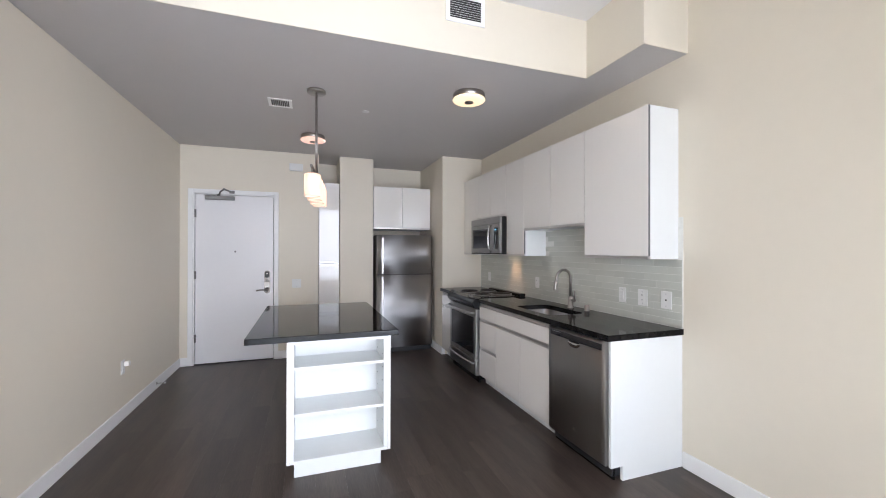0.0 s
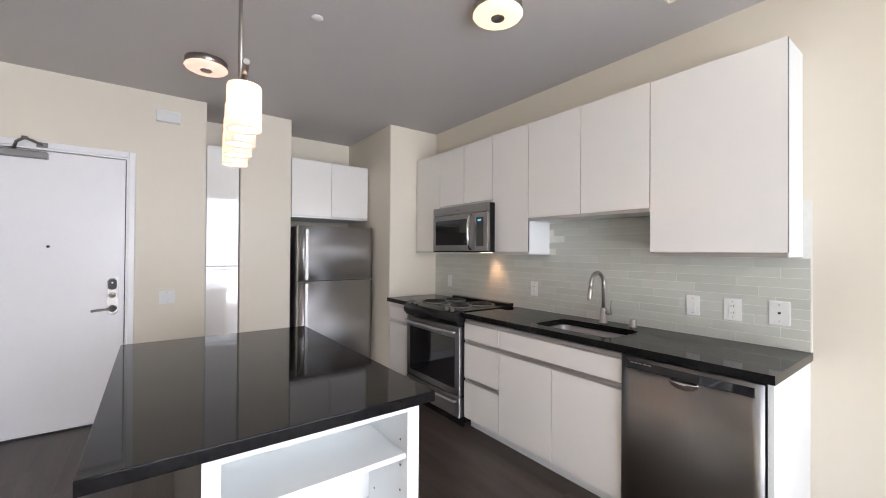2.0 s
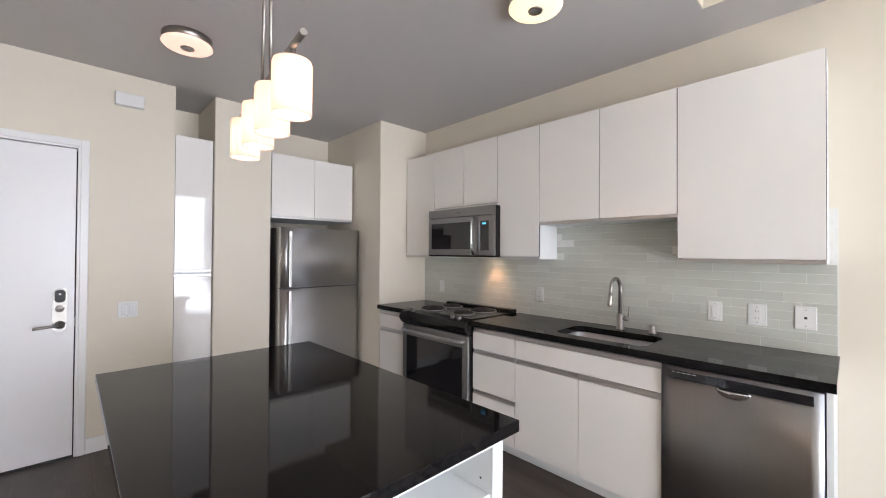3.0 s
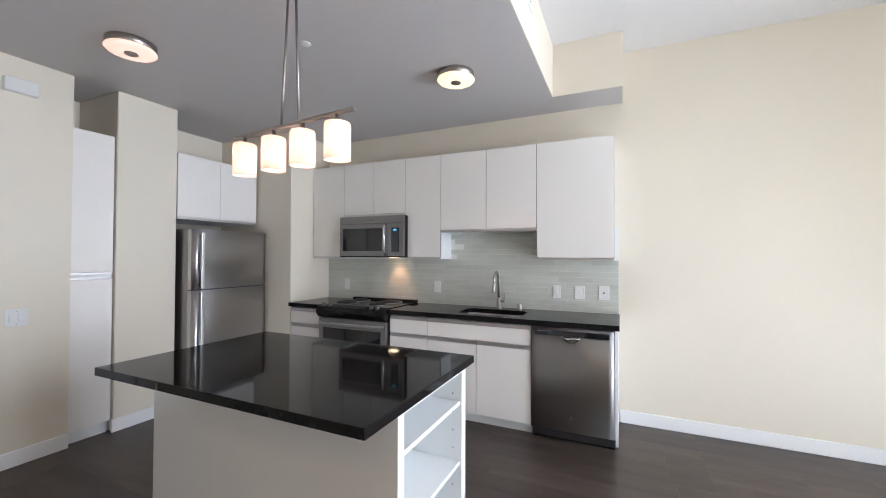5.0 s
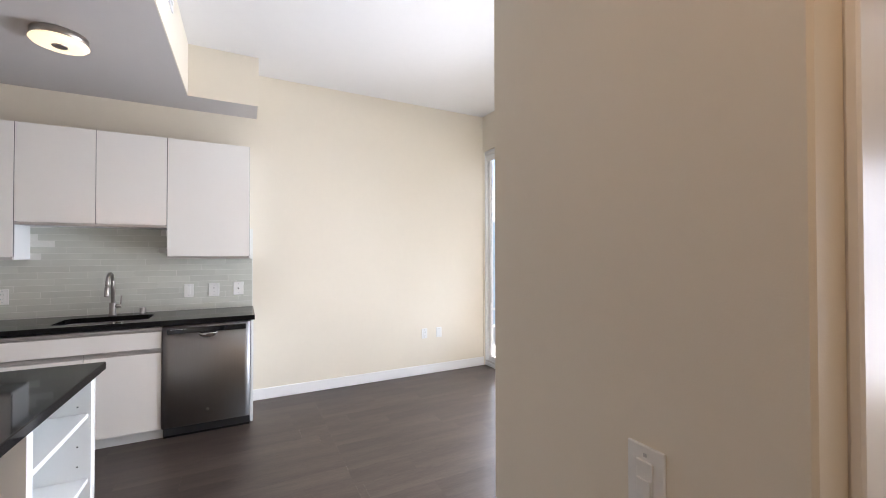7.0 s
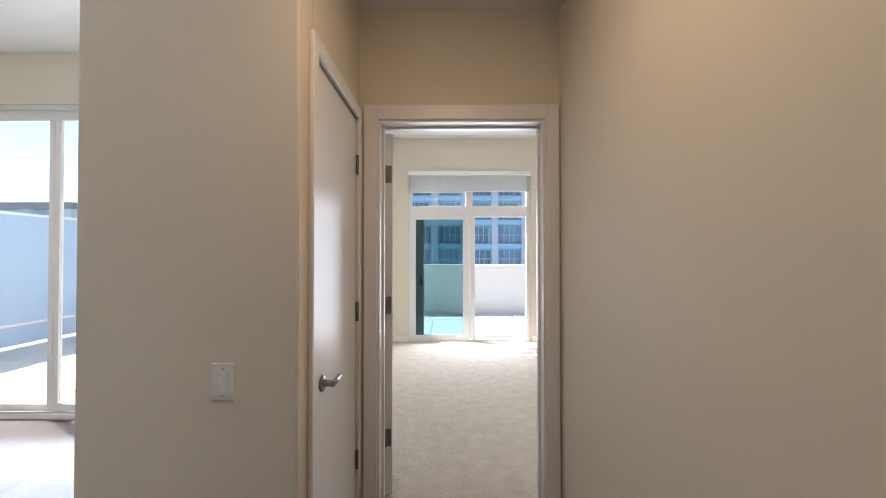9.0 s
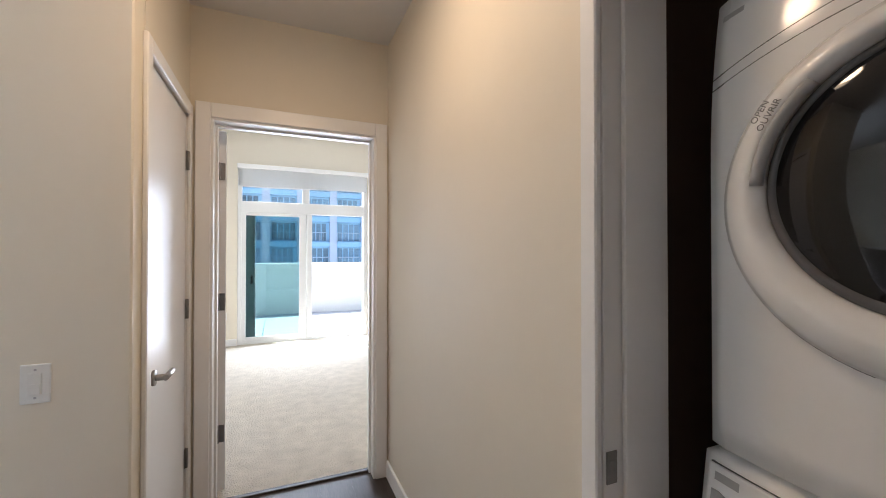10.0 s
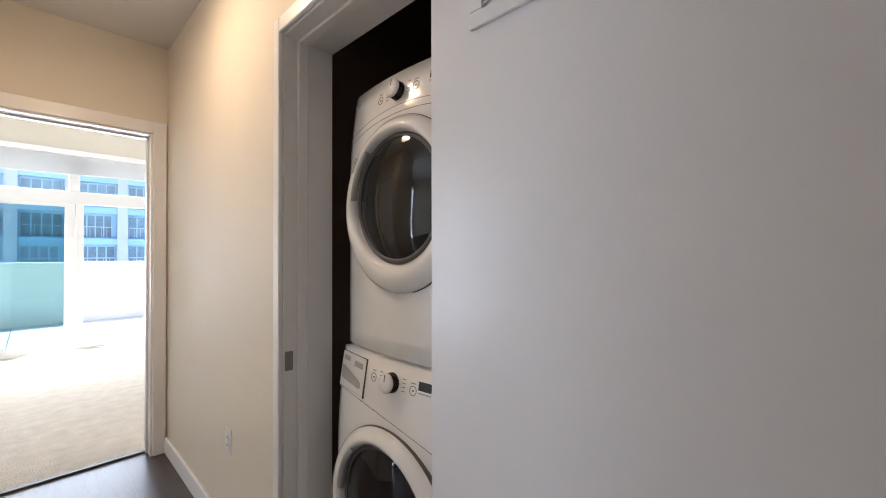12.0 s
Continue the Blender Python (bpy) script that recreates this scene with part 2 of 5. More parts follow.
def outline(points, lo, hi, holes=()):
    """A slab between heights lo and hi with the given outline and holes, in x and y."""
    bm = bmesh.new()
    edges = []
    for loop in (points, *holes):
        vs = [bm.verts.new((x, y, lo)) for x, y in loop]
        edges += [bm.edges.new((vs[k], vs[(k + 1) % len(vs)])) for k in range(len(vs))]
    bmesh.ops.triangle_fill(bm, use_beauty=True, use_dissolve=False, edges=edges)
    made = bmesh.ops.extrude_face_region(bm, geom=bm.faces[:])
    bmesh.ops.translate(bm, vec=(0, 0, hi - lo), verts=[v for v in made["geom"] if isinstance(v, bmesh.types.BMVert)])
    bmesh.ops.recalc_face_normals(bm, faces=bm.faces[:])
    return bm


def rounded(x0, x1, y0, y1, r, n=5):
    pts = []
    for cx, cy, a0 in ((x1 - r, y1 - r, 0), (x0 + r, y1 - r, 90), (x0 + r, y0 + r, 180), (x1 - r, y0 + r, 270)):
        for k in range(n + 1):
            a = radians(a0 + 90 * k / n)
            pts.append((cx + r * math.cos(a), cy + r * math.sin(a)))
    return pts


def origin(ob):
    v = Vector((0, 0, 0))
    while ob:
        v += ob.location
        ob = ob.parent
    return v


def thing(name, at, label, category, group="", kind=""):
    ob = new(name)
    ob.location = at
    return tagged(ob, label, category, group, kind)


def part(name, bm, mat, parent=None, label=""):
    """Links a bmesh, in world metres, as one mesh object under a thing or a part."""
    if parent:
        bmesh.ops.translate(bm, vec=-origin(parent), verts=bm.verts)
    me = bpy.data.meshes.new(name)
    bm.to_mesh(me)
    bm.free()
    me.materials.append(mat)
    ob = new(name, me)
    ob.parent = parent
    return tagged(ob, label)


def structure(name, bm, mat, label):
    return tagged(part(name, bm, mat), label, name.split("_")[0], kind="structure")


# ---- the rooms ----
H, HL, HB = 2.735, 3.167, 3.30
XE, YE, XW = 2.43, 5.90, -1.405

structure("wall_east", box(XE, XE + 0.15, -0.57, 6.7, 0, HL, 0), PAINT, "cream painted plaster wall behind the kitchen run")
structure("wall_entry", join(box(-1.405, -1.26, YE, YE + 0.14, 0, H, 0), box(-1.26, -0.335, YE, YE + 0.14, 2.14, H, 0),
                             box(-0.335, 0.22, YE, YE + 0.14, 0, H, 0)), PAINT, "cream painted wall round the entry door")
structure("wall_pantry_side", box(0.12, 0.22, YE + 0.14, 6.6, 0, H, 0), PAINT, "cream painted side of the pantry recess")
structure("wall_column", box(0.50, 0.965, YE, 6.6, 0, H, 0.006), PAINT, "cream painted wall pier between pantry and fridge")
structure("wall_recess_back", box(0.22, 0.5, 6.5, 6.6, 0, H, 0), PAINT, "cream painted back of the pantry recess")
structure("wall_alcove_back", box(0.965, 1.835, 6.5, 6.6, 0, H, 0), PAINT, "cream painted back of the fridge alcove")
structure("wall_range_return", box(1.835, XE, 5.40, 6.6, 0, H, 0.006), PAINT, "cream painted wall return beside the fridge")
structure("wall_west", box(-1.52, XW, 2.73, 6.04, 0, H, 0.006), PAINT, "long cream painted wall between kitchen and hall")
structure("wall_passage_end", box(-1.56, -0.85, 1.557, 1.677, 0, HL, 0.006), PAINT, "cream painted wall end with a light switch")
structure("wall_living_west", box(-0.97, -0.85, -0.57, 1.557, 0, HL, 0), PAINT, "cream painted wall of the living room")
structure("wall_closet", join(box(-1.56, -1.44, 1.535, 1.557, 0, H, 0), box(-1.56, -1.44, 0.865, 1.535, 2.135, H, 0),
                              box(-1.56, -1.44, 0.68, 0.865, 0, H, 0)), PAINT, "cream painted hall wall round the closet door")
structure("wall_bedroom_door", join(box(-1.66, -1.56, 0.68, 0.81, 0, H, 0), box(-2.56, -1.66, 0.68, 0.81, 2.15, H, 0),
                                    box(-2.64, -2.56, 0.68, 0.81, 0, H, 0)), PAINT, "cream painted wall round the bedroom door")
structure("wall_bedroom_north", join(box(-1.56, -0.97, 0.56, 0.68, 0, HB, 0), box(-4.8, -2.64, 0.56, 0.68, 0, HB, 0),
                                     box(-2.64, -1.56, 0.56, 0.68, H, HB, 0), box(-1.62, -1.56, 0.56, 0.68, 0, H, 0),
                                     box(-2.64, -2.60, 0.56, 0.68, 0, H, 0), box(-2.60, -1.62, 0.56, 0.68, 2.18, H, 0)), PAINT, "cream painted bedroom wall")
structure("wall_hall_west", join(box(-2.835, -2.64, 0.68, 2.585, 0, H, 0), box(-2.835, -2.64, 2.585, 3.42, 2.155, H, 0),
                                 box(-2.835, -2.64, 3.42, 6.0, 0, H, 0)), PAINT, "cream painted hall wall beside the laundry closet")
structure("wall_hall_north", box(-2.64, -1.52, 5.9, 6.0, 0, H, 0), PAINT, "cream painted end wall of the hall")
# The closet walls carry the shade behind the machines in their dark colour.
structure("wall_laundry_south", box(-3.75, -2.835, 2.46, 2.56, 0, H, 0), CLOSET_SHADE, "side wall of the laundry closet, coloured dark for its shade")
structure("wall_laundry_north", box(-3.75, -2.835, 3.60, 3.70, 0, H, 0), CLOSET_SHADE, "side wall of the laundry closet, coloured dark for its shade")
structure("wall_laundry_back", box(-3.85, -3.75, 2.46, 3.70, 0, H, 0), CLOSET_SHADE, "back wall of the laundry closet, coloured dark for its shade")
structure("wall_south_living", join(box(-0.85, -0.62, -0.57, -0.42, 0, HL, 0), box(-0.62, 2.42, -0.57, -0.42, 2.72, HL, 0),
                                    box(2.42, 2.43, -0.57, -0.42, 0, HL, 0)), PAINT, "cream painted wall round the living room window")
structure("wall_bedroom_east", box(-0.97, -0.85, -3.58, -0.57, 0, HB, 0), PAINT, "cream painted bedroom wall")
structure("wall_bedroom_west", box(-4.92, -4.8, -3.58, 0.68, 0, HB, 0), PAINT, "cream painted bedroom wall")
structure("wall_bedroom_south", join(box(-1.42, -0.97, -3.58, -3.43, 0, HB, 0), box(-3.40, -1.42, -3.58, -3.43, 2.75, HB, 0),
                                     box(-3.50, -3.40, -3.58, -3.43, 0, HB, 0), box(-4.70, -3.50, -3.58, -3.43, 0, 0.95, 0),
                                     box(-4.70, -3.50, -3.58, -3.43, 2.75, HB, 0), box(-4.8, -4.70, -3.58, -3.43, 0, HB, 0)),
          PAINT, "cream painted bedroom wall round the patio door")

structure("ceiling_kitchen", join(box(-1.52, XE, 2.735, 6.7, H, HL, 0), box(2.06, XE, 2.205, 2.735, H, HL, 0)), SHADED_KITCHEN_CEILING, "dropped white kitchen ceiling, greyed for its shade")
structure("ceiling_living", box(-0.97, XE + 0.15, -0.57, 2.735, HL, HL + 0.1, 0), CEILING, "high white living room ceiling")
structure("ceiling_hall", join(box(-2.78, -1.52, 0.68, 6.0, H, H + 0.1, 0), box(-1.52, -0.85, 1.677, 2.735, H, HL, 0), box(-3.85, -2.78, 2.46, 3.70, H, H + 0.1, 0)),
          CEILING, "white hall ceiling")
structure("ceiling_bedroom", box(-4.92, -0.85, -3.58, 0.68, HB, HB + 0.1, 0), CEILING, "white bedroom ceiling")
structure("soffit_face", join(box(-0.85, 2.06, 2.729, 2.735, H, HL, 0), box(2.054, 2.06, 2.205, 2.729, H, HL, 0), box(2.054, XE, 2.199, 2.205, H, HL, 0)),
          PAINT, "cream painted face of the dropped ceiling")


def baseboard(name, bm):
    structure(name, bm, TRIM, "white painted baseboard")


BH, BT = 0.105, 0.014
baseboard("baseboard_west", box(XW, XW + BT, 2.73, YE, 0, BH, 0.003))
baseboard("baseboard_entry", join(box(XW + BT, -1.317, YE - BT, YE, 0, BH, 0.003), box(-0.283, 0.22, YE - BT, YE, 0, BH, 0.003)))
baseboard("baseboard_column", join(box(0.50, 0.965, YE - BT, YE, 0, BH, 0.003), box(0.486, 0.50, YE - BT, YE + 0.01, 0, BH, 0.003), box(0.965, 0.979, YE - BT, 5.95, 0, BH, 0.003)))
baseboard("baseboard_return", join(box(1.821, 1.835, 5.386, 6.3, 0, BH, 0.003), box(1.835, 1.87, 5.386, 5.40, 0, BH, 0.003)))
baseboard("baseboard_east", box(XE - BT, XE, -0.42, 2.23, 0, BH, 0.003))
baseboard("baseboard_passage", join(box(-1.56, -0.85, 1.677, 1.677 + BT, 0, BH, 0.003), box(-0.85, -0.836, -0.42, 1.677, 0, BH, 0.003)))
baseboard("baseboard_hall", join(box(-2.64, -2.64 + BT, 0.825, 2.51, 0, BH, 0.003), box(-2.64, -2.64 + BT, 3.5, 5.9, 0, BH, 0.003), box(-1.534, -1.52, 2.73, 5.9, 0, BH, 0.003)))
baseboard("baseboard_bedroom", join(box(-1.418, -0.97, -3.43, -3.416, 0, BH, 0.003), box(-4.8, -3.42, -3.43, -3.416, 0, BH, 0.003), box(-0.984, -0.97, -3.416, 0.56, 0, BH, 0.003)))

structure("floor_bedroom", box(-4.8, -0.97, -3.45, 0.70, -0.05, 0.006, 0), CARPET, "beige pile carpet on the bedroom floor")
structure("trim_threshold", box(-2.56, -1.66, 0.69, 0.725, 0.0, 0.012, 0.003), THRESHOLD, "dark threshold strip between planks and carpet")
floor = structure("floor", join(box(-1.52, XE, -0.57, 6.6, -0.05, -0.006, 0), box(-3.75, -1.52, 0.70, 6.0, -0.05, -0.006, 0)), UNDER, "dark brown wood-look vinyl plank floor")


# ---- doors ----
def hinge(y_or_x, z, at, axis, parent):
    """A grey butt hinge: leaf plate, knuckle and pin; axis is the wall's normal."""
    x, y = at
    if axis == "y":
        bm = join(box(x - 0.016, x + 0.016, y - 0.003, y, z - 0.05, z + 0.05, 0.001), rod(0.007, 0.1, (x, y - 0.007, z - 0.05), "z", 12))
    else:
        bm = join(box(x - 0.003, x, y - 0.016, y + 0.016, z - 0.05, z + 0.05, 0.001), rod(0.007, 0.1, (x - 0.007, y, z - 0.05), "z", 12))
    return part("hinge", bm, HINGE, parent, "satin nickel hinge")


def entry_door():
    d = tagged(new("door_1"), "closed white entry door with keypad lock and closer", "door", kind="structure")
    d.location = (-0.795, YE, 0)
    leaf = part("leaf", box(-1.241, -0.349, YE + 0.012, YE + 0.056, 0.012, 2.13, 0.002), DOOR, d, "flat white painted door leaf")
    part("door_frame", join(box(-1.27, -1.248, YE - 0.004, YE + 0.13, 0, 2.155, 0.002), box(-0.342, -0.32, YE - 0.004, YE + 0.13, 0, 2.155, 0.002),
                            box(-1.248, -0.342, YE - 0.004, YE + 0.13, 2.135, 2.155, 0.002)), TRIM, d)
    part("casing", join(box(-1.317, -1.262, YE - 0.018, YE, 0, 2.195, 0.004), box(-0.328, -0.283, YE - 0.018, YE, 0, 2.195, 0.004),
                        box(-1.262, -0.328, YE - 0.018, YE, 2.147, 2.195, 0.004)), TRIM, d)
    # Black sheet added behind the leaf, standing in for shade in its gaps.
    part("dark_gap_backing", box(-1.27, -0.32, YE + 0.13, YE + 0.135, 0, 2.155, 0), BLACK_PLASTIC, d)
    part("sill", box(-1.248, -0.342, YE - 0.002, YE + 0.012, 0, 0.012, 0.002), SLOT, d)
    for z in (1.89, 1.12, 0.33):
        hinge(0, z, (-1.246, YE + 0.010), "y", d)
    part("peephole", join(rod(0.010, 0.006, (-0.797, YE + 0.012, 1.413), "-y", 16)), BLACK_PLASTIC, leaf, "small dark peephole")
    def pill(x0, x1, z0, z1, rad, ya, yb):
        """A rounded plate standing on the door, between depths ya and yb."""
        return turned(outline(rounded(x0, x1, -z1, -z0, rad, 6), ya, yb), Matrix(((1, 0, 0, 0), (0, 0, 1, 0), (0, -1, 0, 0), (0, 0, 0, 1))))
    lock = part("keypad_lock", join(pill(-0.456, -0.384, 0.868, 1.165, 0.034, YE - 0.004, YE + 0.012), pill(-0.450, -0.390, 0.990, 1.160, 0.028, YE - 0.020, YE - 0.004)), NICKEL, leaf, "tall satin keypad lock with a dark face")
    part("keypad", pill(-0.447, -0.393, 1.072, 1.157, 0.022, YE - 0.026, YE - 0.0195), BLACK_PLASTIC, lock, "black glossy keypad")
    part("indicator", rod(0.006, 0.002, (-0.420, YE - 0.026, 1.128), "-y", 12), PLASTIC, lock)
    part("thumbturn", join(rod(0.023, 0.008, (-0.420, YE - 0.020, 1.030), "-y", 24), box(-0.438, -0.402, YE - 0.046, YE - 0.028, 1.024, 1.036, 0.004, 2)), NICKEL, lock)
    part("lever_handle", join(lathe([(0, 0.034), (0.012, 0.034), (0.014, 0.012), (0.026, 0.006), (0.028, 0), (0, 0)], (-0.42, YE - 0.004, 0.918), "-y", 24),
                              tube([(-0.42, YE - 0.036, 0.918), (-0.432, YE - 0.050, 0.918), (-0.47, YE - 0.054, 0.917), (-0.51, YE - 0.053, 0.914), (-0.545, YE - 0.050, 0.909)], 0.0095)), NICKEL, leaf, "satin lever handle")
    part("strike", box(-0.349, -0.344, YE - 0.004, YE + 0.012, 0.90, 0.96, 0.001), NICKEL, d)
    closer = part("door_closer", join(box(-1.13, -0.80, YE - 0.045, YE + 0.012, 2.065, 2.115, 0.006, 2)), HINGE, leaf, "dark grey metal door closer body")
    part("closer_arm", join(tube([(-0.98, YE - 0.02, 2.115), (-0.95, YE - 0.09, 2.16), (-0.90, YE - 0.14, 2.185)], 0.010, 8),
                            tube([(-0.90, YE - 0.14, 2.185), (-0.87, YE - 0.08, 2.18), (-0.83, YE - 0.02, 2.165)], 0.010, 8),
                            rod(0.018, 0.02, (-0.98, YE - 0.02, 2.112), "z", 16), rod(0.016, 0.018, (-0.90, YE - 0.14, 2.176), "z", 16),
                            box(-0.86, -0.80, YE - 0.028, YE - 0.018, 2.15, 2.185, 0.002)), HINGE, closer)


entry_door()


def closet_door():
    d = tagged(new("door_2"), "closed white closet door with satin lever handle", "door", kind="structure")
    d.location = (-1.56, 1.18, 0)
    leaf = part("leaf", box(-1.555, -1.515, 0.872, 1.528, 0.012, 2.125, 0.002), DOOR, d)
    part("casing", join(box(-1.578, -1.56, 1.533, 1.588, 0, 2.19, 0.004), box(-1.578, -1.56, 0.828, 0.868, 0, 2.19, 0.004),
                        box(-1.578, -1.56, 0.868, 1.533, 2.13, 2.19, 0.004)), TRIM, d)
    part("jamb", join(box(-1.56, -1.44, 1.531, 1.535, 0, 2.135, 0), box(-1.56, -1.44, 0.865, 0.869, 0, 2.135, 0)), TRIM, d)
    part("lever_handle", join(rod(0.03, 0.01, (-1.555, 1.425, 0.93), "-x", 24), rod(0.012, 0.05, (-1.555, 1.425, 0.93), "-x", 16),
                              tube([(-1.600, 1.437, 0.93), (-1.600, 1.39, 0.93), (-1.600, 1.335, 0.93)], 0.0115)), NICKEL, leaf, "satin lever handle")
    for z in (1.888, 1.122, 0.356):
        hinge(0, z, (-1.558, 0.868), "x", d)


closet_door()


def bedroom_door():
    d = tagged(new("door_3"), "white bedroom door standing open into the room", "door", kind="structure")
    d.location = (-2.11, 0.81, 0)
    swing = Matrix.Translation((-1.672, 0.62, 0)) @ Matrix.Rotation(radians(13), 4, "Z") @ Matrix.Translation((1.672, -0.62, 0))
    leaf = part("leaf", turned(box(-1.714, -1.672, -0.27, 0.62, 0.02, 2.13, 0.002), swing), DOOR, d)
    part("casing", join(box(-1.66, -1.586, 0.81, 0.828, 0, 2.222, 0.004), box(-2.632, -2.56, 0.81, 0.828, 0, 2.222, 0.004),
                        box(-2.56, -1.66, 0.81, 0.828, 2.142, 2.222, 0.004)), TRIM, d)
    part("jamb", join(box(-1.672, -1.66, 0.66, 0.815, 0, 2.142, 0.001), box(-2.56, -2.548, 0.66, 0.815, 0, 2.142, 0.001), box(-2.548, -1.672, 0.66, 0.815, 2.13, 2.142, 0.001),
                      box(-1.684, -1.672, 0.70, 0.74, 0, 2.13, 0.001), box(-2.548, -2.536, 0.70, 0.74, 0, 2.13, 0.001), box(-2.536, -1.684, 0.70, 0.74, 2.118, 2.13, 0.001)), TRIM, d)
    for z in (1.889, 1.122, 0.353):
        part("hinge", join(box(-1.708, -1.674, 0.620, 0.624, z - 0.05, z + 0.05, 0.001), rod(0.008, 0.10, (-1.676, 0.630, z - 0.05), "z", 12)), HINGE, d, "satin nickel hinge")
    part("lever_handle", turned(join(rod(0.03, 0.012, (-1.672, -0.20, 0.93), "-x", 24), tube([(-1.68, -0.20, 0.93), (-1.72, -0.20, 0.93), (-1.725, -0.16, 0.93), (-1.72, -0.09, 0.93)], 0.010)), swing), NICKEL, leaf)


bedroom_door()


def laundry_door():
    d = tagged(new("door_4"), "white laundry closet door folded open against the wall", "door", kind="structure")
    d.location = (-2.64, 3.0, 0)
    leaf = part("leaf", box(-2.634, -2.596, 3.412, 4.235, 0.012, 2.13, 0.002), DOOR, d)
    part("casing", join(box(-2.64, -2.622, 2.552, 2.600, 0, 2.205, 0.004), box(-2.64, -2.622, 2.600, 3.408, 2.150, 2.205, 0.004)), TRIM, d)
    part("jamb", join(box(-2.838, -2.64, 2.585, 2.603, 0, 2.155, 0.001), box(-2.838, -2.64, 3.406, 3.42, 0, 2.155, 0.001), box(-2.838, -2.64, 2.603, 3.406, 2.143, 2.155, 0.001),
                      box(-2.73, -2.69, 2.603, 2.615, 0, 2.143, 0.003), box(-2.73, -2.69, 2.615, 3.406, 2.131, 2.143, 0.003)), TRIM, d)
    part("strike_plate", join(box(-2.675, -2.645, 2.603, 2.606, 0.915, 0.985, 0.001), box(-2.668, -2.652, 2.606, 2.607, 0.935, 0.965, 0)), HINGE, d, "satin strike plate on the jamb")
    vent = part("vent_grille", join(box(-2.596, -2.588, 3.525, 4.10, 1.775, 1.807, 0.002), box(-2.596, -2.588, 3.525, 4.10, 2.05, 2.08, 0.002),
                                    box(-2.596, -2.588, 3.525, 3.557, 1.807, 2.05, 0.002), box(-2.596, -2.588, 4.07, 4.10, 1.807, 2.05, 0.002)), TRIM, leaf, "white louvred vent in the door")
    for k in range(10):
        part("slat", turned(box(-0.006, 0.006, 3.557, 4.07, -0.001, 0.001, 0), Matrix.Translation((-2.595, 0, 1.82 + 0.0235 * k)) @ Matrix.Rotation(radians(40), 4, "Y")), TRIM, vent)
    for z in (1.889, 1.122, 0.353):
        part("hinge", join(rod(0.006, 0.10, (-2.638, 3.412, z - 0.05), "z", 12)), NICKEL, d)


laundry_door()


# ---- windows ----
def pane_of(name, bm, mat, parent):
    ob = part(name, bm, mat, parent)
    ob.visible_shadow = False
    return ob


def living_window():
    w = tagged(new("window_1"), "tall white-framed patio glazing with a rolled-up shade", "window", kind="structure")
    w.location = (0.9, -0.5, 0)
    part("window_frame", join(box(-0.62, -0.56, -0.56, -0.44, 0, 2.72, 0.004), box(2.402, 2.42, -0.56, -0.44, 0, 2.72, 0.004),
                              box(-0.56, 2.402, -0.56, -0.44, 2.66, 2.72, 0.004), box(-0.56, 2.402, -0.56, -0.44, 0, 0.05, 0.004)), VINYL, w)
    for x0, x1 in ((-0.56, 0.42), (0.42, 1.40), (1.40, 2.402)):
        s = part("sash", join(box(x0, x0 + 0.05, -0.52, -0.48, 0.05, 2.66, 0.003), box(x1 - 0.05, x1, -0.52, -0.48, 0.05, 2.66, 0.003),
                              box(x0 + 0.05, x1 - 0.05, -0.52, -0.48, 0.05, 0.12, 0.003), box(x0 + 0.05, x1 - 0.05, -0.52, -0.48, 2.60, 2.66, 0.003)), VINYL, w)
        pane_of("pane", box(x0 + 0.05, x1 - 0.05, -0.503, -0.497, 0.12, 2.60, 0), GLASS, s)
    part("track", join(box(-0.56, 2.402, -0.47, -0.462, 0.05, 0.065, 0.001), box(-0.56, 2.402, -0.452, -0.444, 0.05, 0.065, 0.001)), ALU, w)
    part("roller_shade", join(rod(0.03, 2.9, (-0.53, -0.46, 2.66), "x", 20), box(-0.53, 2.37, -0.438, -0.434, 2.58, 2.69, 0.001)), SHADE, w, "rolled-up white shade")


living_window()


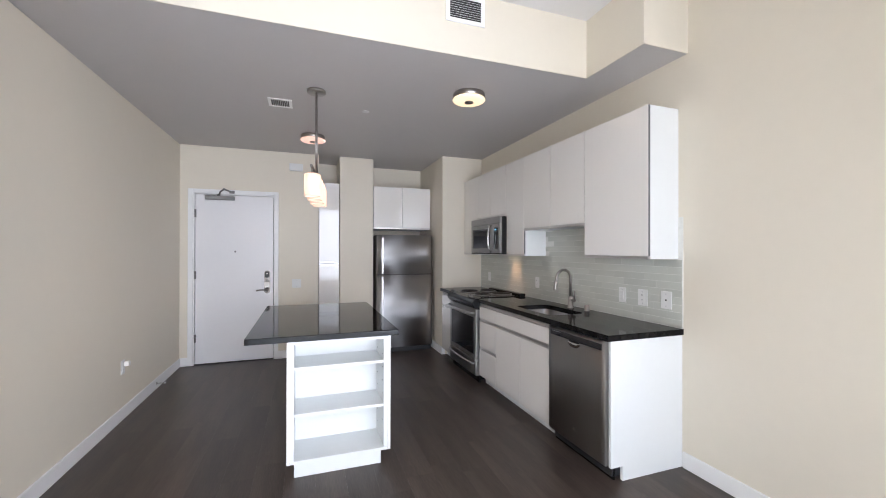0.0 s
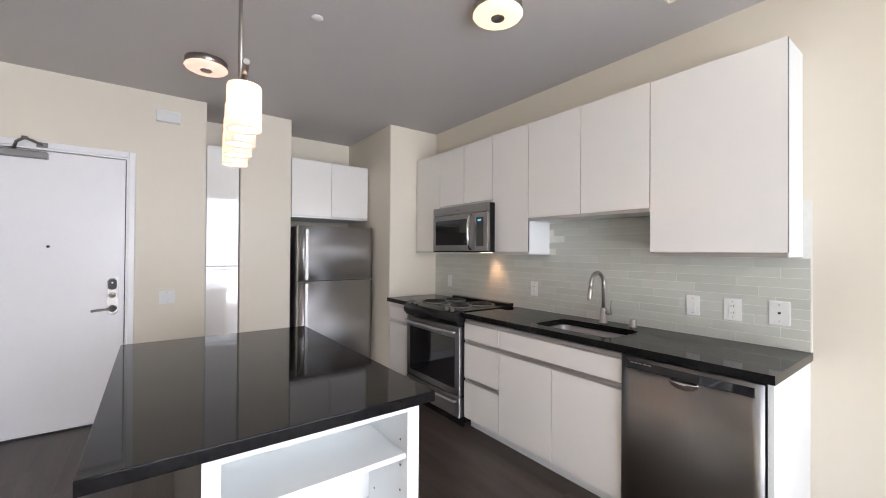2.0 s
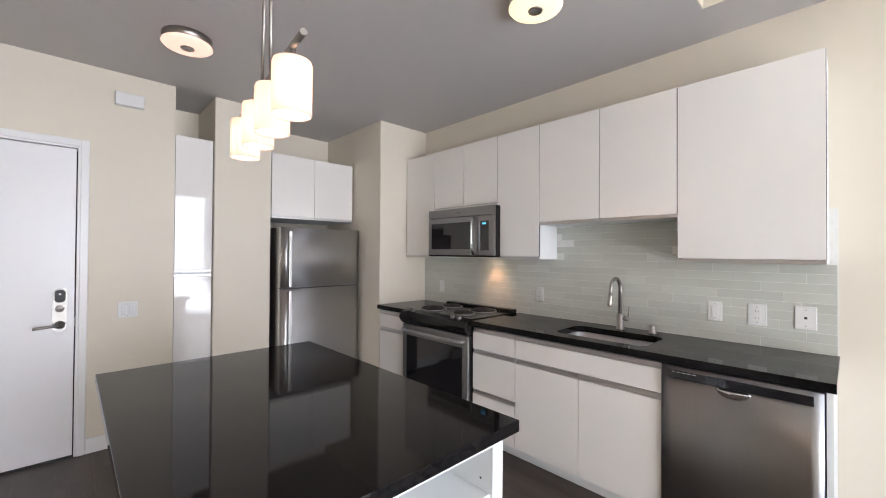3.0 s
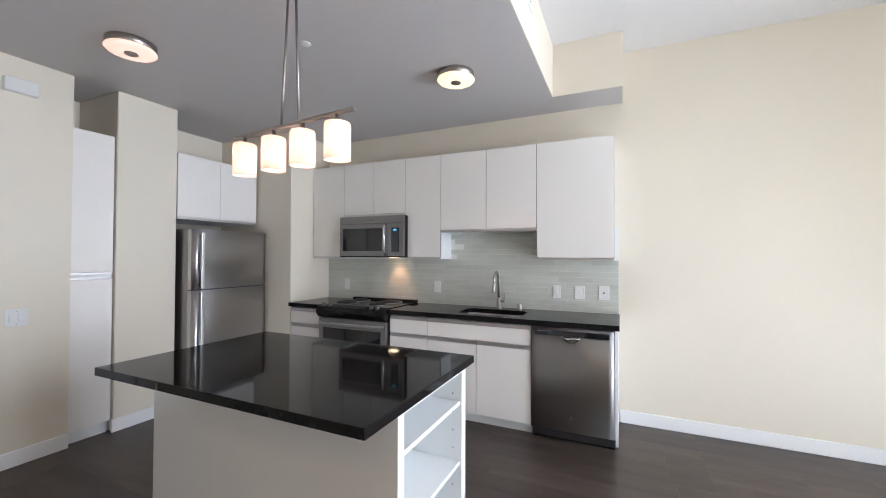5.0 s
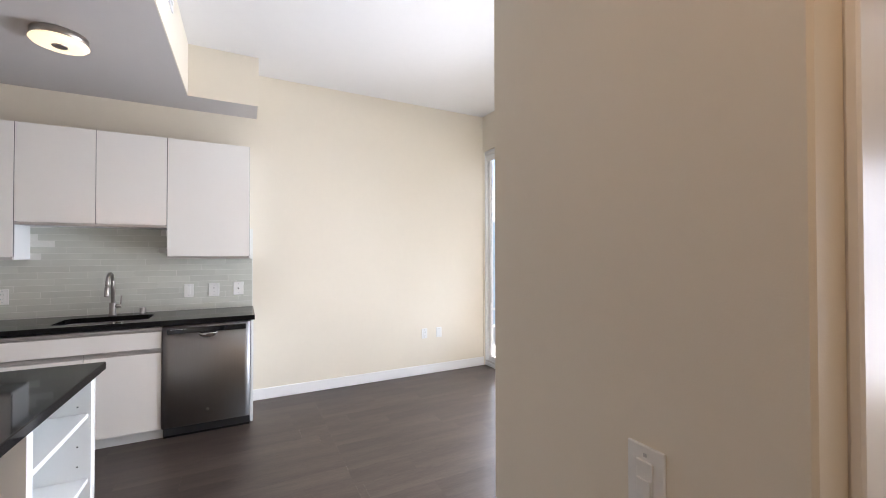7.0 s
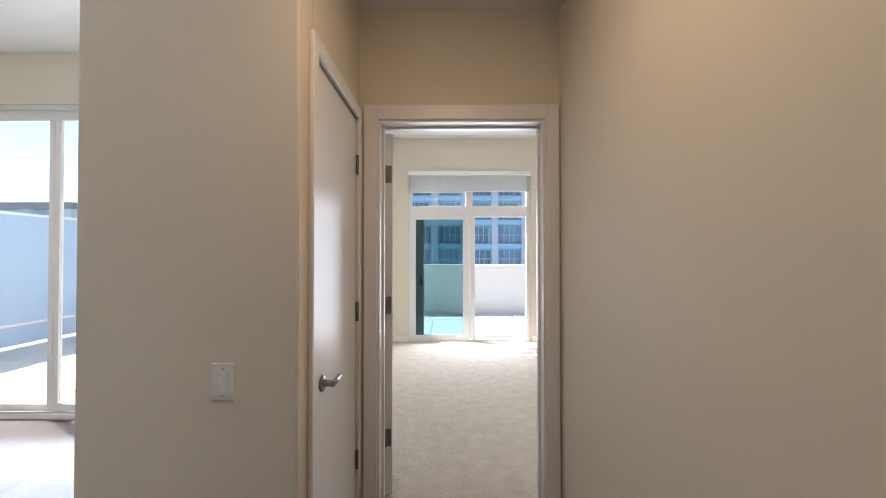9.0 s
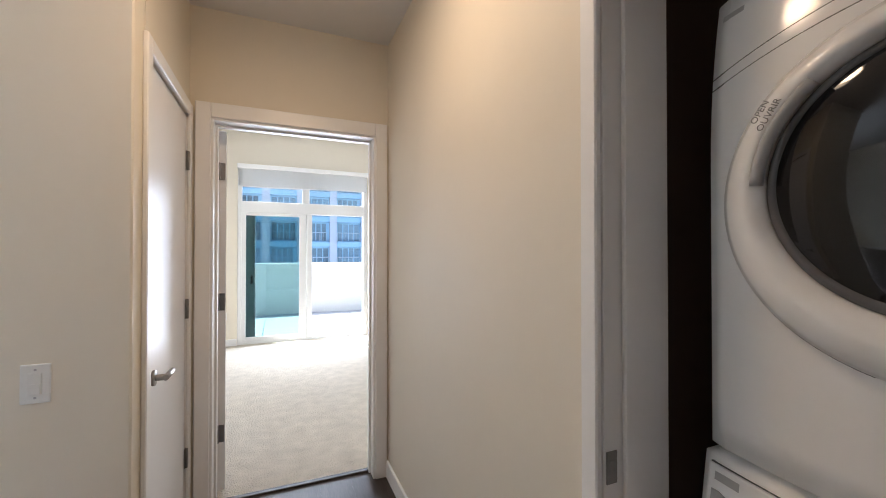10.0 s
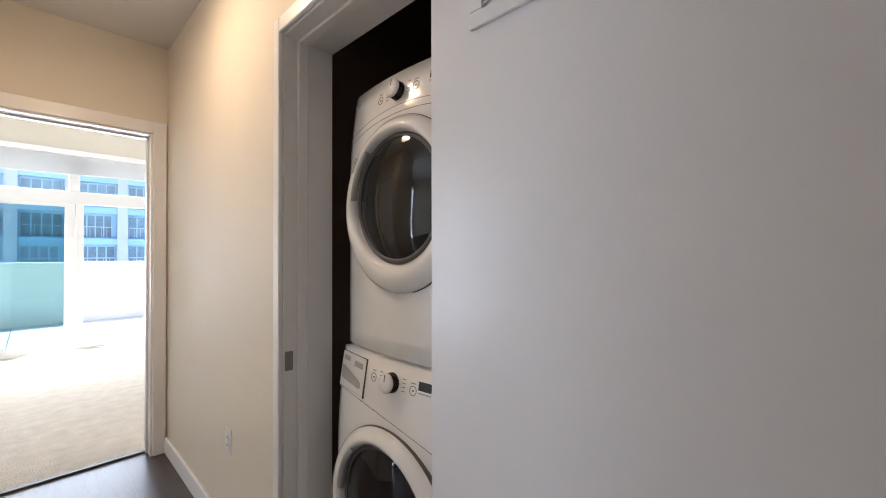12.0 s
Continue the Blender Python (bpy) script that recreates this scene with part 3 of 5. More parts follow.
def bedroom_window():
    y0, y1 = -3.56, -3.45
    w = tagged(new("window_2"), "white sliding patio door slid open with a transom above", "window", kind="structure")
    w.location = (-2.4, -3.5, 0)
    part("window_frame", join(box(-1.478, -1.42, y0, y1, 0, 2.75, 0.004), box(-3.40, -3.335, y0, y1, 0, 2.75, 0.004), box(-3.335, -1.478, y0, y1, 2.69, 2.75, 0.004),
                              box(-3.335, -1.478, y0, y1, 2.03, 2.205, 0.004), box(-3.335, -1.478, y0, y1, 0, 0.035, 0.004),
                              box(-2.46, -2.35, y0, y1, 2.205, 2.69, 0.004)), VINYL, w)
    for x0, x1 in ((-2.35, -1.478), (-3.335, -2.46)):
        pane_of("transom_pane", box(x0, x1, -3.508, -3.502, 2.205, 2.69, 0), GLASS, w)
    fixed = part("fixed_sash", join(box(-1.535, -1.478, -3.50, -3.455, 0.035, 2.03, 0.003), box(-2.41, -2.305, -3.50, -3.455, 0.035, 2.03, 0.003),
                                    box(-2.305, -1.535, -3.50, -3.455, 1.985, 2.03, 0.003), box(-2.305, -1.535, -3.50, -3.455, 0.035, 0.11, 0.003)), VINYL, w)
    pane_of("pane", box(-2.305, -1.535, -3.480, -3.474, 0.11, 1.985, 0), TEAL_GLASS, fixed)
    slid = part("sliding_sash", join(box(-1.665, -1.535, -3.55, -3.51, 0.04, 2.025, 0.003), box(-2.48, -2.41, -3.55, -3.51, 0.04, 2.025, 0.003),
                                     box(-2.41, -1.665, -3.55, -3.51, 1.99, 2.025, 0.003), box(-2.41, -1.665, -3.55, -3.51, 0.04, 0.10, 0.003)), STILE, w, "grey sliding sash behind the fixed pane")
    part("pull", box(-1.63, -1.60, -3.505, -3.49, 0.92, 1.06, 0.003), BLACK_PLASTIC, slid)
    part("meeting_stile", box(-2.50, -2.42, -3.505, -3.46, 0.035, 2.03, 0.003), VINYL, w)
    w2 = tagged(new("window_3"), "white-framed bedroom window beside the patio door", "window", kind="structure")
    w2.location = (-4.1, -3.5, 0.95)
    part("window_frame", join(box(-3.55, -3.50, y0, y1, 0.95, 2.75, 0.004), box(-4.70, -4.65, y0, y1, 0.95, 2.75, 0.004), box(-4.65, -3.55, y0, y1, 2.69, 2.75, 0.004),
                              box(-4.65, -3.55, y0, y1, 0.95, 1.01, 0.004), box(-4.12, -4.06, y0, y1, 1.01, 2.69, 0.004)), VINYL, w2)
    for x0, x1 in ((-4.06, -3.55), (-4.65, -4.12)):
        pane_of("pane", box(x0, x1, -3.508, -3.502, 1.01, 2.69, 0), GLASS, w2)
    sh = thing("roller_shade", (-2.4, -3.40, 2.75), "white roller shade drawn down over the transom", "shade")
    part("cassette", box(-3.40, -1.42, -3.43, -3.35, 2.69, 2.76, 0.006, 2), TRIM, sh)
    bm = bmesh.new()
    cols = 40
    top, low = [], []
    for k in range(cols + 1):
        x = -3.37 + 1.93 * k / cols
        top.append(bm.verts.new((x, -3.39, 2.70)))
        low.append(bm.verts.new((x, -3.39 + 0.006 * math.sin(k * 0.7), 2.430 + 0.012 * math.sin(k * 0.13 + 0.6) + 0.003 * math.sin(k * 0.55))))
    for k in range(cols):
        bm.faces.new((top[k], top[k + 1], low[k + 1], low[k])).smooth = True
    bmesh.ops.solidify(bm, geom=bm.faces[:], thickness=0.002)
    part("cloth", bm, SHADE, sh)
    part("hem_bar", tube([(-3.37 + 1.93 * k / 20, -3.389, 2.428 + 0.012 * math.sin(k * 0.26 + 0.6)) for k in range(21)], 0.007, 8), TRIM, sh)


bedroom_window()

# ---- kitchen run along the east wall ----
XF, XU = 1.83, 2.16


def front(name, y0, y1, z0, z1, parent, x=XF, mat=None):
    """One slab front, with a small gap to its neighbours, facing west."""
    return part(name, box(x, x + 0.018, y0 + 0.002, y1 - 0.002, z0, z1, 0.0015, 2), mat or LAMINATE, parent)


def channel(y0, y1, z, parent, x=XF):
    """A recessed aluminium finger pull, a shallow trough with a lip."""
    return part("finger_pull", join(box(x + 0.010, x + 0.020, y0, y1, z, z + 0.030, 0.001), box(x - 0.001, x + 0.012, y0, y1, z, z + 0.005, 0.001),
                                    box(x + 0.004, x + 0.012, y0, y1, z + 0.024, z + 0.030, 0.001)), ALU, parent, "brushed aluminium finger pull")


def base_cabinet(y0, y1, splits, drawers, label):
    c = thing("base_cabinet", (2.13, (y0 + y1) / 2, 0), label, "cabinet", "kitchen base cabinets")
    part("body", join(box(XF + 0.022, 2.42, y0, y0 + 0.016, 0.09, 0.872, 0), box(XF + 0.022, 2.42, y1 - 0.016, y1, 0.09, 0.872, 0),
                      box(XF + 0.022, 2.42, y0 + 0.016, y1 - 0.016, 0.09, 0.106, 0), box(2.405, 2.42, y0 + 0.016, y1 - 0.016, 0.106, 0.872, 0),
                      box(XF + 0.022, XF + 0.03, y0 + 0.016, y1 - 0.016, 0.106, 0.60, 0)), MELAMINE, c)
    part("toe_kick", box(1.905, 1.921, y0, y1, 0, 0.09, 0.001), MELAMINE, c)
    # Dark strips added behind the fronts, giving their gaps a painted shade.
    for y in (y0 + 0.009, *splits, y1 - 0.009):
        part("gap_shade", box(XF + 0.0195, XF + 0.022, y - 0.009, y + 0.009, 0.092, 0.87, 0), GASKET_GAP_SHADE, c, "dark strip standing in for the shade between fronts")
    if splits:
        front("false_front", y0, y1, 0.707, 0.832, c)
        channel(y0, y1, 0.834, c)
        ys = [y0, *splits, y1]
        for a, b in zip(ys, ys[1:]):
            d = front("cabinet_door", a, b, 0.092, 0.672, c)
            channel(a + 0.002, b - 0.002, 0.674, d)
    for z0, z1 in drawers:
        d = front("drawer_front", y0, y1, z0, z1, c)
        channel(y0 + 0.001, y1 - 0.001, z1 + 0.002, d)
    return c


base_cabinet(2.862, 3.775, (3.318,), (), "glossy white two-door sink cabinet under the black worktop")
base_cabinet(3.777, 4.163, (), ((0.092, 0.372), (0.407, 0.672), (0.707, 0.832)), "glossy white three-drawer cabinet beside the range")
base_cabinet(4.990, 5.385, (), ((0.092, 0.672), (0.707, 0.832)), "narrow glossy white cabinet between range and wall")
ep = thing("end_panel", (2.1, 2.245, 0), "white end panel closing the kitchen run", "panel")
part("panel", outline([(1.835, 0.09), (1.925, 0.09), (1.925, 0.0), (2.428, 0.0), (2.428, 0.874), (1.835, 0.874)], -2.258, -2.238), MELAMINE, None)
panel = scene.objects["panel"]
panel.data.transform(Matrix.Rotation(radians(90), 4, "X"))
panel.data.transform(Matrix.Translation(-ep.location))
panel.parent = ep

# worktops
wt = thing("worktop", (2.1, 3.2, 0.875), "polished black granite worktop with an undermounted sink", "worktop")
part("slab", outline([(1.805, 2.228), (2.428, 2.228), (2.428, 4.163), (1.805, 4.163)], 0.876, 0.915, [rounded(1.905, 2.245, 2.97, 3.53, 0.06)[::-1]]), GRANITE, wt)
wt2 = thing("worktop", (2.1, 5.2, 0.875), "short black granite worktop between range and wall", "worktop")
part("slab", box(1.805, 2.428, 4.988, 5.398, 0.876, 0.915, 0.002), GRANITE, wt2)


def sink():
    s = thing("sink", (2.07, 3.25, 0.69), "stainless undermount sink bowl", "sink")
    bm = bmesh.new()
    loops = [[bm.verts.new((x, y, z)) for x, y in rounded(1.898 + i, 2.252 - i, 2.963 + i, 3.537 - i, r)] for i, r, z in
             ((0, 0.065, 0.874), (0.006, 0.06, 0.868), (0.012, 0.055, 0.73), (0.03, 0.05, 0.70), (0.05, 0.04, 0.694))]
    for a, b in zip(loops, loops[1:]):
        for k in range(len(a)):
            bm.faces.new((a[k], a[(k + 1) % len(a)], b[(k + 1) % len(a)], b[k])).smooth = True
    bm.faces.new(loops[-1])
    bmesh.ops.recalc_face_normals(bm, faces=bm.faces[:])
    bmesh.ops.reverse_faces(bm, faces=bm.faces[:])
    part("bowl", bm, STEEL, s)
    part("drain", lathe([(0.0, 0.0), (0.03, 0.001), (0.042, 0.006), (0.045, 0.004)], (2.07, 3.25, 0.694)), CHROME, s)


sink()


def faucet():
    x, y, z = 2.325, 3.270, 0.915
    f = thing("faucet", (x, y, z), "brushed nickel gooseneck pull-down kitchen faucet", "faucet")
    part("base", lathe([(0, 0), (0.028, 0), (0.028, 0.006), (0.024, 0.009), (0.024, 0.10), (0.022, 0.104), (0, 0.104)], (x, y, z)), NICKEL, f)
    pts = [(x, y, z + 0.10), (x, y, z + 0.27)]
    for k in range(1, 13):
        a = math.pi * k / 12
        pts.append((x - 0.075 + 0.075 * math.cos(a), y, z + 0.27 + 0.075 * math.sin(a)))
    pts.append((x - 0.156, y, z + 0.24))
    part("spout", tube(pts, 0.0125, 16), NICKEL, f)
    part("spray_head", turned(lathe([(0, 0), (0.012, 0), (0.016, 0.01), (0.0155, 0.07), (0.0125, 0.085), (0, 0.085)], (0, 0, 0), "z", 20),
                              Matrix.Translation((x - 0.168, y, z + 0.165)) @ Matrix.Rotation(radians(9), 4, "Y")), NICKEL, f)
    part("lever", join(tube([(x, y - 0.01, z + 0.075), (x, y - 0.055, z + 0.075)], 0.016, 14), tube([(x, y - 0.05, z + 0.078), (x, y - 0.058, z + 0.16)], 0.0055, 10)), NICKEL, f)
    g = thing("air_gap", (2.345, 3.075, z), "small brushed nickel air gap cap on the worktop", "air gap")
    part("cap", lathe([(0, 0), (0.024, 0), (0.024, 0.003), (0.021, 0.006), (0.021, 0.045), (0.018, 0.050), (0, 0.051)], (2.345, 3.075, z)), NICKEL, g)


faucet()


def upper_cabinet(y0, y1, z0, z1, splits, label, grip=True):
    c = thing("wall_cabinet", (2.29, (y0 + y1) / 2, z0), label, "cabinet", "kitchen wall cabinets")
    part("body", box(XU + 0.019, 2.428, y0 + 0.001, y1 - 0.001, z0 + 0.001, z1, 0.001), MELAMINE, c)
    # Dark strips behind the doors paint the shade of their gaps.
    for y in (y0 + 0.009, *splits, y1 - 0.009):
        part("gap_shade", box(XU + 0.0185, XU + 0.0195, y - 0.008, y + 0.008, z0 + 0.004, z1 - 0.002, 0), GASKET_GAP_SHADE, c, "dark strip standing in for the shade between fronts")
    # Thin dark fillers stand in for shade in the gaps between doors.
    for y in (y0 + 0.0005, *splits, y1 - 0.0005):
        part("seam", box(XU + 0.004, XU + 0.0183, y - 0.0009, y + 0.0009, z0 + 0.022, z1 - 0.001, 0), GASKET_GAP_SHADE, c)
    ys = [y0, *splits, y1]
    for a, b in zip(ys, ys[1:]):
        d = front("cabinet_door", a, b, z0 + (0.022 if grip else 0.002), z1, c, XU)
        if grip:
            part("finger_pull", join(box(XU + 0.001, XU + 0.018, a + 0.001, b - 0.001, z0, z0 + 0.020, 0.001)), ALU, d, "aluminium grip strip")


upper_cabinet(2.265, 2.882, 1.378, 2.390, (), "wide glossy white wall cabinet at the end of the run")
upper_cabinet(2.883, 3.802, 1.636, 2.390, (3.342,), "short glossy white two-door wall cabinet above the sink")
upper_cabinet(3.803, 4.198, 1.378, 2.390, (), "narrow glossy white wall cabinet beside the microwave")
upper_cabinet(4.199, 4.962, 1.822, 2.390, (4.580,), "glossy white two-door wall cabinet above the microwave", True)
upper_cabinet(4.963, 5.392, 1.378, 2.390, (), "narrow glossy white wall cabinet in the corner")


def microwave():
    x, y0, y1, z0, z1 = 2.075, 4.165, 4.950, 1.392, 1.815
    m = thing("microwave", (2.25, (y0 + y1) / 2, z0), "stainless over-range microwave with a dark window", "microwave")
    part("case", box(x + 0.03, 2.428, y0, y1, z0, z1, 0.003), BLACK, m)
    part("top_grille", box(x, x + 0.03, y0, y1, z1 - 0.075, z1, 0.004, 2), DARK_STEEL, m)
    door = part("door", join(box(x, x + 0.03, 4.335, y1, z0 + 0.012, z1 - 0.079, 0.004, 2)), DARK_STEEL, m)
    part("door_window", box(x - 0.003, x + 0.001, 4.415, 4.905, z0 + 0.065, z1 - 0.125, 0.002), BLACK_GLASS, door)
    ctrl = part("control_panel", box(x, x + 0.03, y0, 4.332, z0 + 0.012, z1 - 0.079, 0.004, 2), DARK_STEEL, m)
    part("keypad", box(x - 0.003, x + 0.001, 4.215, 4.305, z0 + 0.055, z1 - 0.125, 0.002), BLACK_GLASS, ctrl)
    part("clock", join(*[box(x - 0.0045, x - 0.003, 4.245 + 0.010 * k, 4.251 + 0.010 * k, z1 - 0.155, z1 - 0.140, 0) for k in range(4)]), CLOCK, ctrl, "small lit blue clock")
    part("handle", tube([(x - 0.002, 4.375, z1 - 0.09), (x - 0.03, 4.372, z1 - 0.12), (x - 0.045, 4.365, z1 - 0.18), (x - 0.05, 4.362, z1 - 0.245),
                         (x - 0.045, 4.365, z1 - 0.31), (x - 0.03, 4.372, z1 - 0.37), (x - 0.002, 4.375, z1 - 0.40)], 0.011, 12), CHROME, door, "curved bright bar handle")
    part("badge", box(x - 0.002, x + 0.001, 4.53, 4.58, z1 - 0.045, z1 - 0.035, 0), PRINT, m)
    part("lower_trim", box(x + 0.005, x + 0.03, y0, y1, z0, z0 + 0.010, 0.001), BLACK, m)
    part("task_light", box(2.27, 2.33, 4.36, 4.46, z0 - 0.002, z0 - 0.0005, 0), glowing("warm_task_lamp", (1.0, 0.70, 0.40), 3), m)
    spot = new("task_lamp", bpy.data.lights.new("task_lamp", "SPOT"))
    spot.data.energy, spot.data.spot_size, spot.data.spot_blend, spot.data.color, spot.data.shadow_soft_size = 0.9, radians(75), 0.8, (1.0, 0.50, 0.24), 0.02
    spot.matrix_world = look((2.30, 4.41, z0 - 0.008), (2.43, 4.40, 1.05))


microwave()


def electric_range():
    x, y0, y1 = 1.795, 4.180, 4.975
    r = thing("range", (2.1, (y0 + y1) / 2, 0), "black and stainless slide-in range with four coil burners", "range")
    part("body", box(x + 0.05, 2.40, y0, y1, 0.03, 0.895, 0.002), BLACK, r)
    # cooktop with a rounded, sloping control front
    prof = [(x - 0.005, 0.800), (x - 0.035, 0.835), (x - 0.040, 0.865), (x - 0.015, 0.905), (x + 0.05, 0.922), (2.40, 0.922), (2.40, 0.895), (x + 0.05, 0.880), (x + 0.05, 0.800)]
    bm = bmesh.new()
    a = [bm.verts.new((px, y0 - 0.004, pz)) for px, pz in prof]
    b = [bm.verts.new((px, y1 + 0.004, pz)) for px, pz in prof]
    bm.faces.new(a)
    bm.faces.new(b[::-1])
    for k in range(len(a)):
        bm.faces.new((a[k], b[k], b[(k + 1) % len(a)], a[(k + 1) % len(a)]))
    bmesh.ops.recalc_face_normals(bm, faces=bm.faces[:])
    bmesh.ops.bevel(bm, geom=bm.edges[:], offset=0.005, segments=2, affect="EDGES", profile=0.5)
    top = part("cooktop", bm, BLACK, r)
    part("rear_lip", join(box(2.34, 2.41, y0 - 0.004, y1 + 0.004, 0.915, 0.945, 0.008, 2)), BLACK, top)
    for cx, cy, rad in ((1.98, 4.40, 0.085), (1.98, 4.77, 0.105), (2.22, 4.40, 0.105), (2.22, 4.77, 0.085)):
        bn = part("burner", lathe([(0, 0.002), (rad * 0.95, 0.004), (rad * 1.08, 0.006), (rad * 1.12, 0.0)], (cx, cy, 0.922), "z", 40), BLACK, top, "black coil burner in a bright ring")
        part("ring", lathe([(rad * 1.06, 0.005), (rad * 1.09, 0.009), (rad * 1.13, 0.009), (rad * 1.16, 0.004), (rad * 1.16, 0.0)], (cx, cy, 0.922), "z", 40), HINGE, bn)
        pts = []
        for k in range(70):
            a2 = 2 * math.pi * k / 20
            rr = rad * (0.22 + 0.75 * k / 70)
            pts.append((cx + rr * math.cos(a2), cy + rr * math.sin(a2), 0.936))
        part("coil", tube(pts, 0.0055, 6), IRON, bn)
    for ky in (4.275, 4.345, 4.835, 4.905):
        part("knob", turned(join(lathe([(0, 0), (0.019, 0), (0.021, 0.004), (0.018, 0.02), (0.016, 0.024), (0, 0.024)], (0, 0, 0), "z", 20), box(-0.003, 0.003, -0.018, 0.018, 0.022, 0.032, 0.001)),
                            Matrix.Translation((x + 0.005, ky, 0.914)) @ Matrix.Rotation(radians(-24), 4, "Y")), HINGE, top, "satin metal control knob")
    door = part("oven_door", box(x, x + 0.05, y0, y1, 0.245, 0.792, 0.006, 2), DARK_STEEL, r)
    part("door_window", box(x - 0.003, x + 0.002, y0 + 0.06, y1 - 0.06, 0.300, 0.700, 0.004, 2), BLACK_GLASS, door)
    hp = [(x, y0 + 0.03, 0.752), (x - 0.04, y0 + 0.045, 0.752)] + [(x - 0.045 - 0.018 * math.sin(math.pi * k / 10), y0 + 0.06 + (y1 - y0 - 0.12) * k / 10, 0.752) for k in range(11)] + [(x - 0.04, y1 - 0.045, 0.752), (x, y1 - 0.03, 0.752)]
    part("handle", tube(hp, 0.013, 12), STEEL, door, "bowed stainless bar handle")
    dr = part("drawer", box(x, x + 0.05, y0, y1, 0.075, 0.238, 0.006, 2), DARK_STEEL, r)
    hp = [(x, y0 + 0.03, 0.205), (x - 0.03, y0 + 0.045, 0.205)] + [(x - 0.03 - 0.014 * math.sin(math.pi * k / 10), y0 + 0.06 + (y1 - y0 - 0.12) * k / 10, 0.205) for k in range(11)] + [(x - 0.03, y1 - 0.045, 0.205), (x, y1 - 0.03, 0.205)]
    part("handle", tube(hp, 0.010, 12), STEEL, dr)
    part("kick", box(x + 0.04, x + 0.06, y0, y1, 0.0, 0.072, 0.001), BLACK, r)


electric_range()


def dishwasher():
    x, y0, y1 = 1.815, 2.263, 2.858
    d = thing("dishwasher", (2.1, (y0 + y1) / 2, 0), "stainless dishwasher with a pocket handle and dark control strip", "dishwasher")
    part("tub", box(x + 0.05, 2.41, y0, y1, 0.02, 0.868, 0.001), BLACK_PLASTIC, d)
    bm = bmesh.new()
    n = 14
    rows = []
    for k in range(n + 1):
        y = y0 + (y1 - y0) * k / n
        bulge = 0.003 * math.sin(math.pi * k / n)
        rows.append([bm.verts.new((x - bulge, y, 0.095)), bm.verts.new((x - bulge, y, 0.866)), bm.verts.new((x + 0.05, y, 0.866)), bm.verts.new((x + 0.05, y, 0.095))])
    for a, b in zip(rows, rows[1:]):
        for k in range(4):
            f = bm.faces.new((a[k], a[(k + 1) % 4], b[(k + 1) % 4], b[k]))
            f.smooth = k == 0
    bm.faces.new(rows[0])
    bm.faces.new(rows[-1][::-1])
    bmesh.ops.recalc_face_normals(bm, faces=bm.faces[:])
    door = part("door", bm, DARK_STEEL, d)
    part("control_strip", box(x - 0.0085, x - 0.002, y0 + 0.03, y1 - 0.03, 0.808, 0.848, 0.001), BLACK_GLASS, door)
    part("legend", join(*[box(x - 0.0092, x - 0.0084, y1 - 0.065 - 0.022 * k, y1 - 0.05 - 0.022 * k, 0.838, 0.842, 0) for k in range(5)]), ENAMEL_GREY, door)
    scoop = bmesh.new()
    rings = []
    for j in range(9):
        a = math.pi / 2 * j / 8
        rings.append([scoop.verts.new((x - 0.004 - 0.020 * math.sin(a) * math.sin(math.pi * k / 24), 2.56 - 0.066 * math.cos(math.pi * k / 24), 0.800 - 0.040 * math.cos(a) * math.sin(math.pi * k / 24))) for k in range(25)])
    for p, q in zip(rings, rings[1:]):
        for k in range(24):
            scoop.faces.new((p[k], p[k + 1], q[k + 1], q[k])).smooth = True
    bmesh.ops.remove_doubles(scoop, verts=scoop.verts[:], dist=0.0002)
    bmesh.ops.recalc_face_normals(scoop, faces=scoop.faces[:])
    bmesh.ops.solidify(scoop, geom=scoop.faces[:], thickness=0.0015)
    part("pocket", box(x - 0.0055, x - 0.002, 2.505, 2.615, 0.796, 0.806, 0.001), BLACK_PLASTIC, door, "dark mouth of the pocket handle")
    part("pocket_lip", scoop, CHROME, door, "bright scooped pocket handle")
    part("badge", rod(0.009, 0.002, (x - 0.004, 2.56, 0.20), "-x", 16), NICKEL, door)
    part("kick_plate", box(x + 0.06, x + 0.075, y0, y1, 0.0, 0.095, 0.001), BLACK, d)


dishwasher()


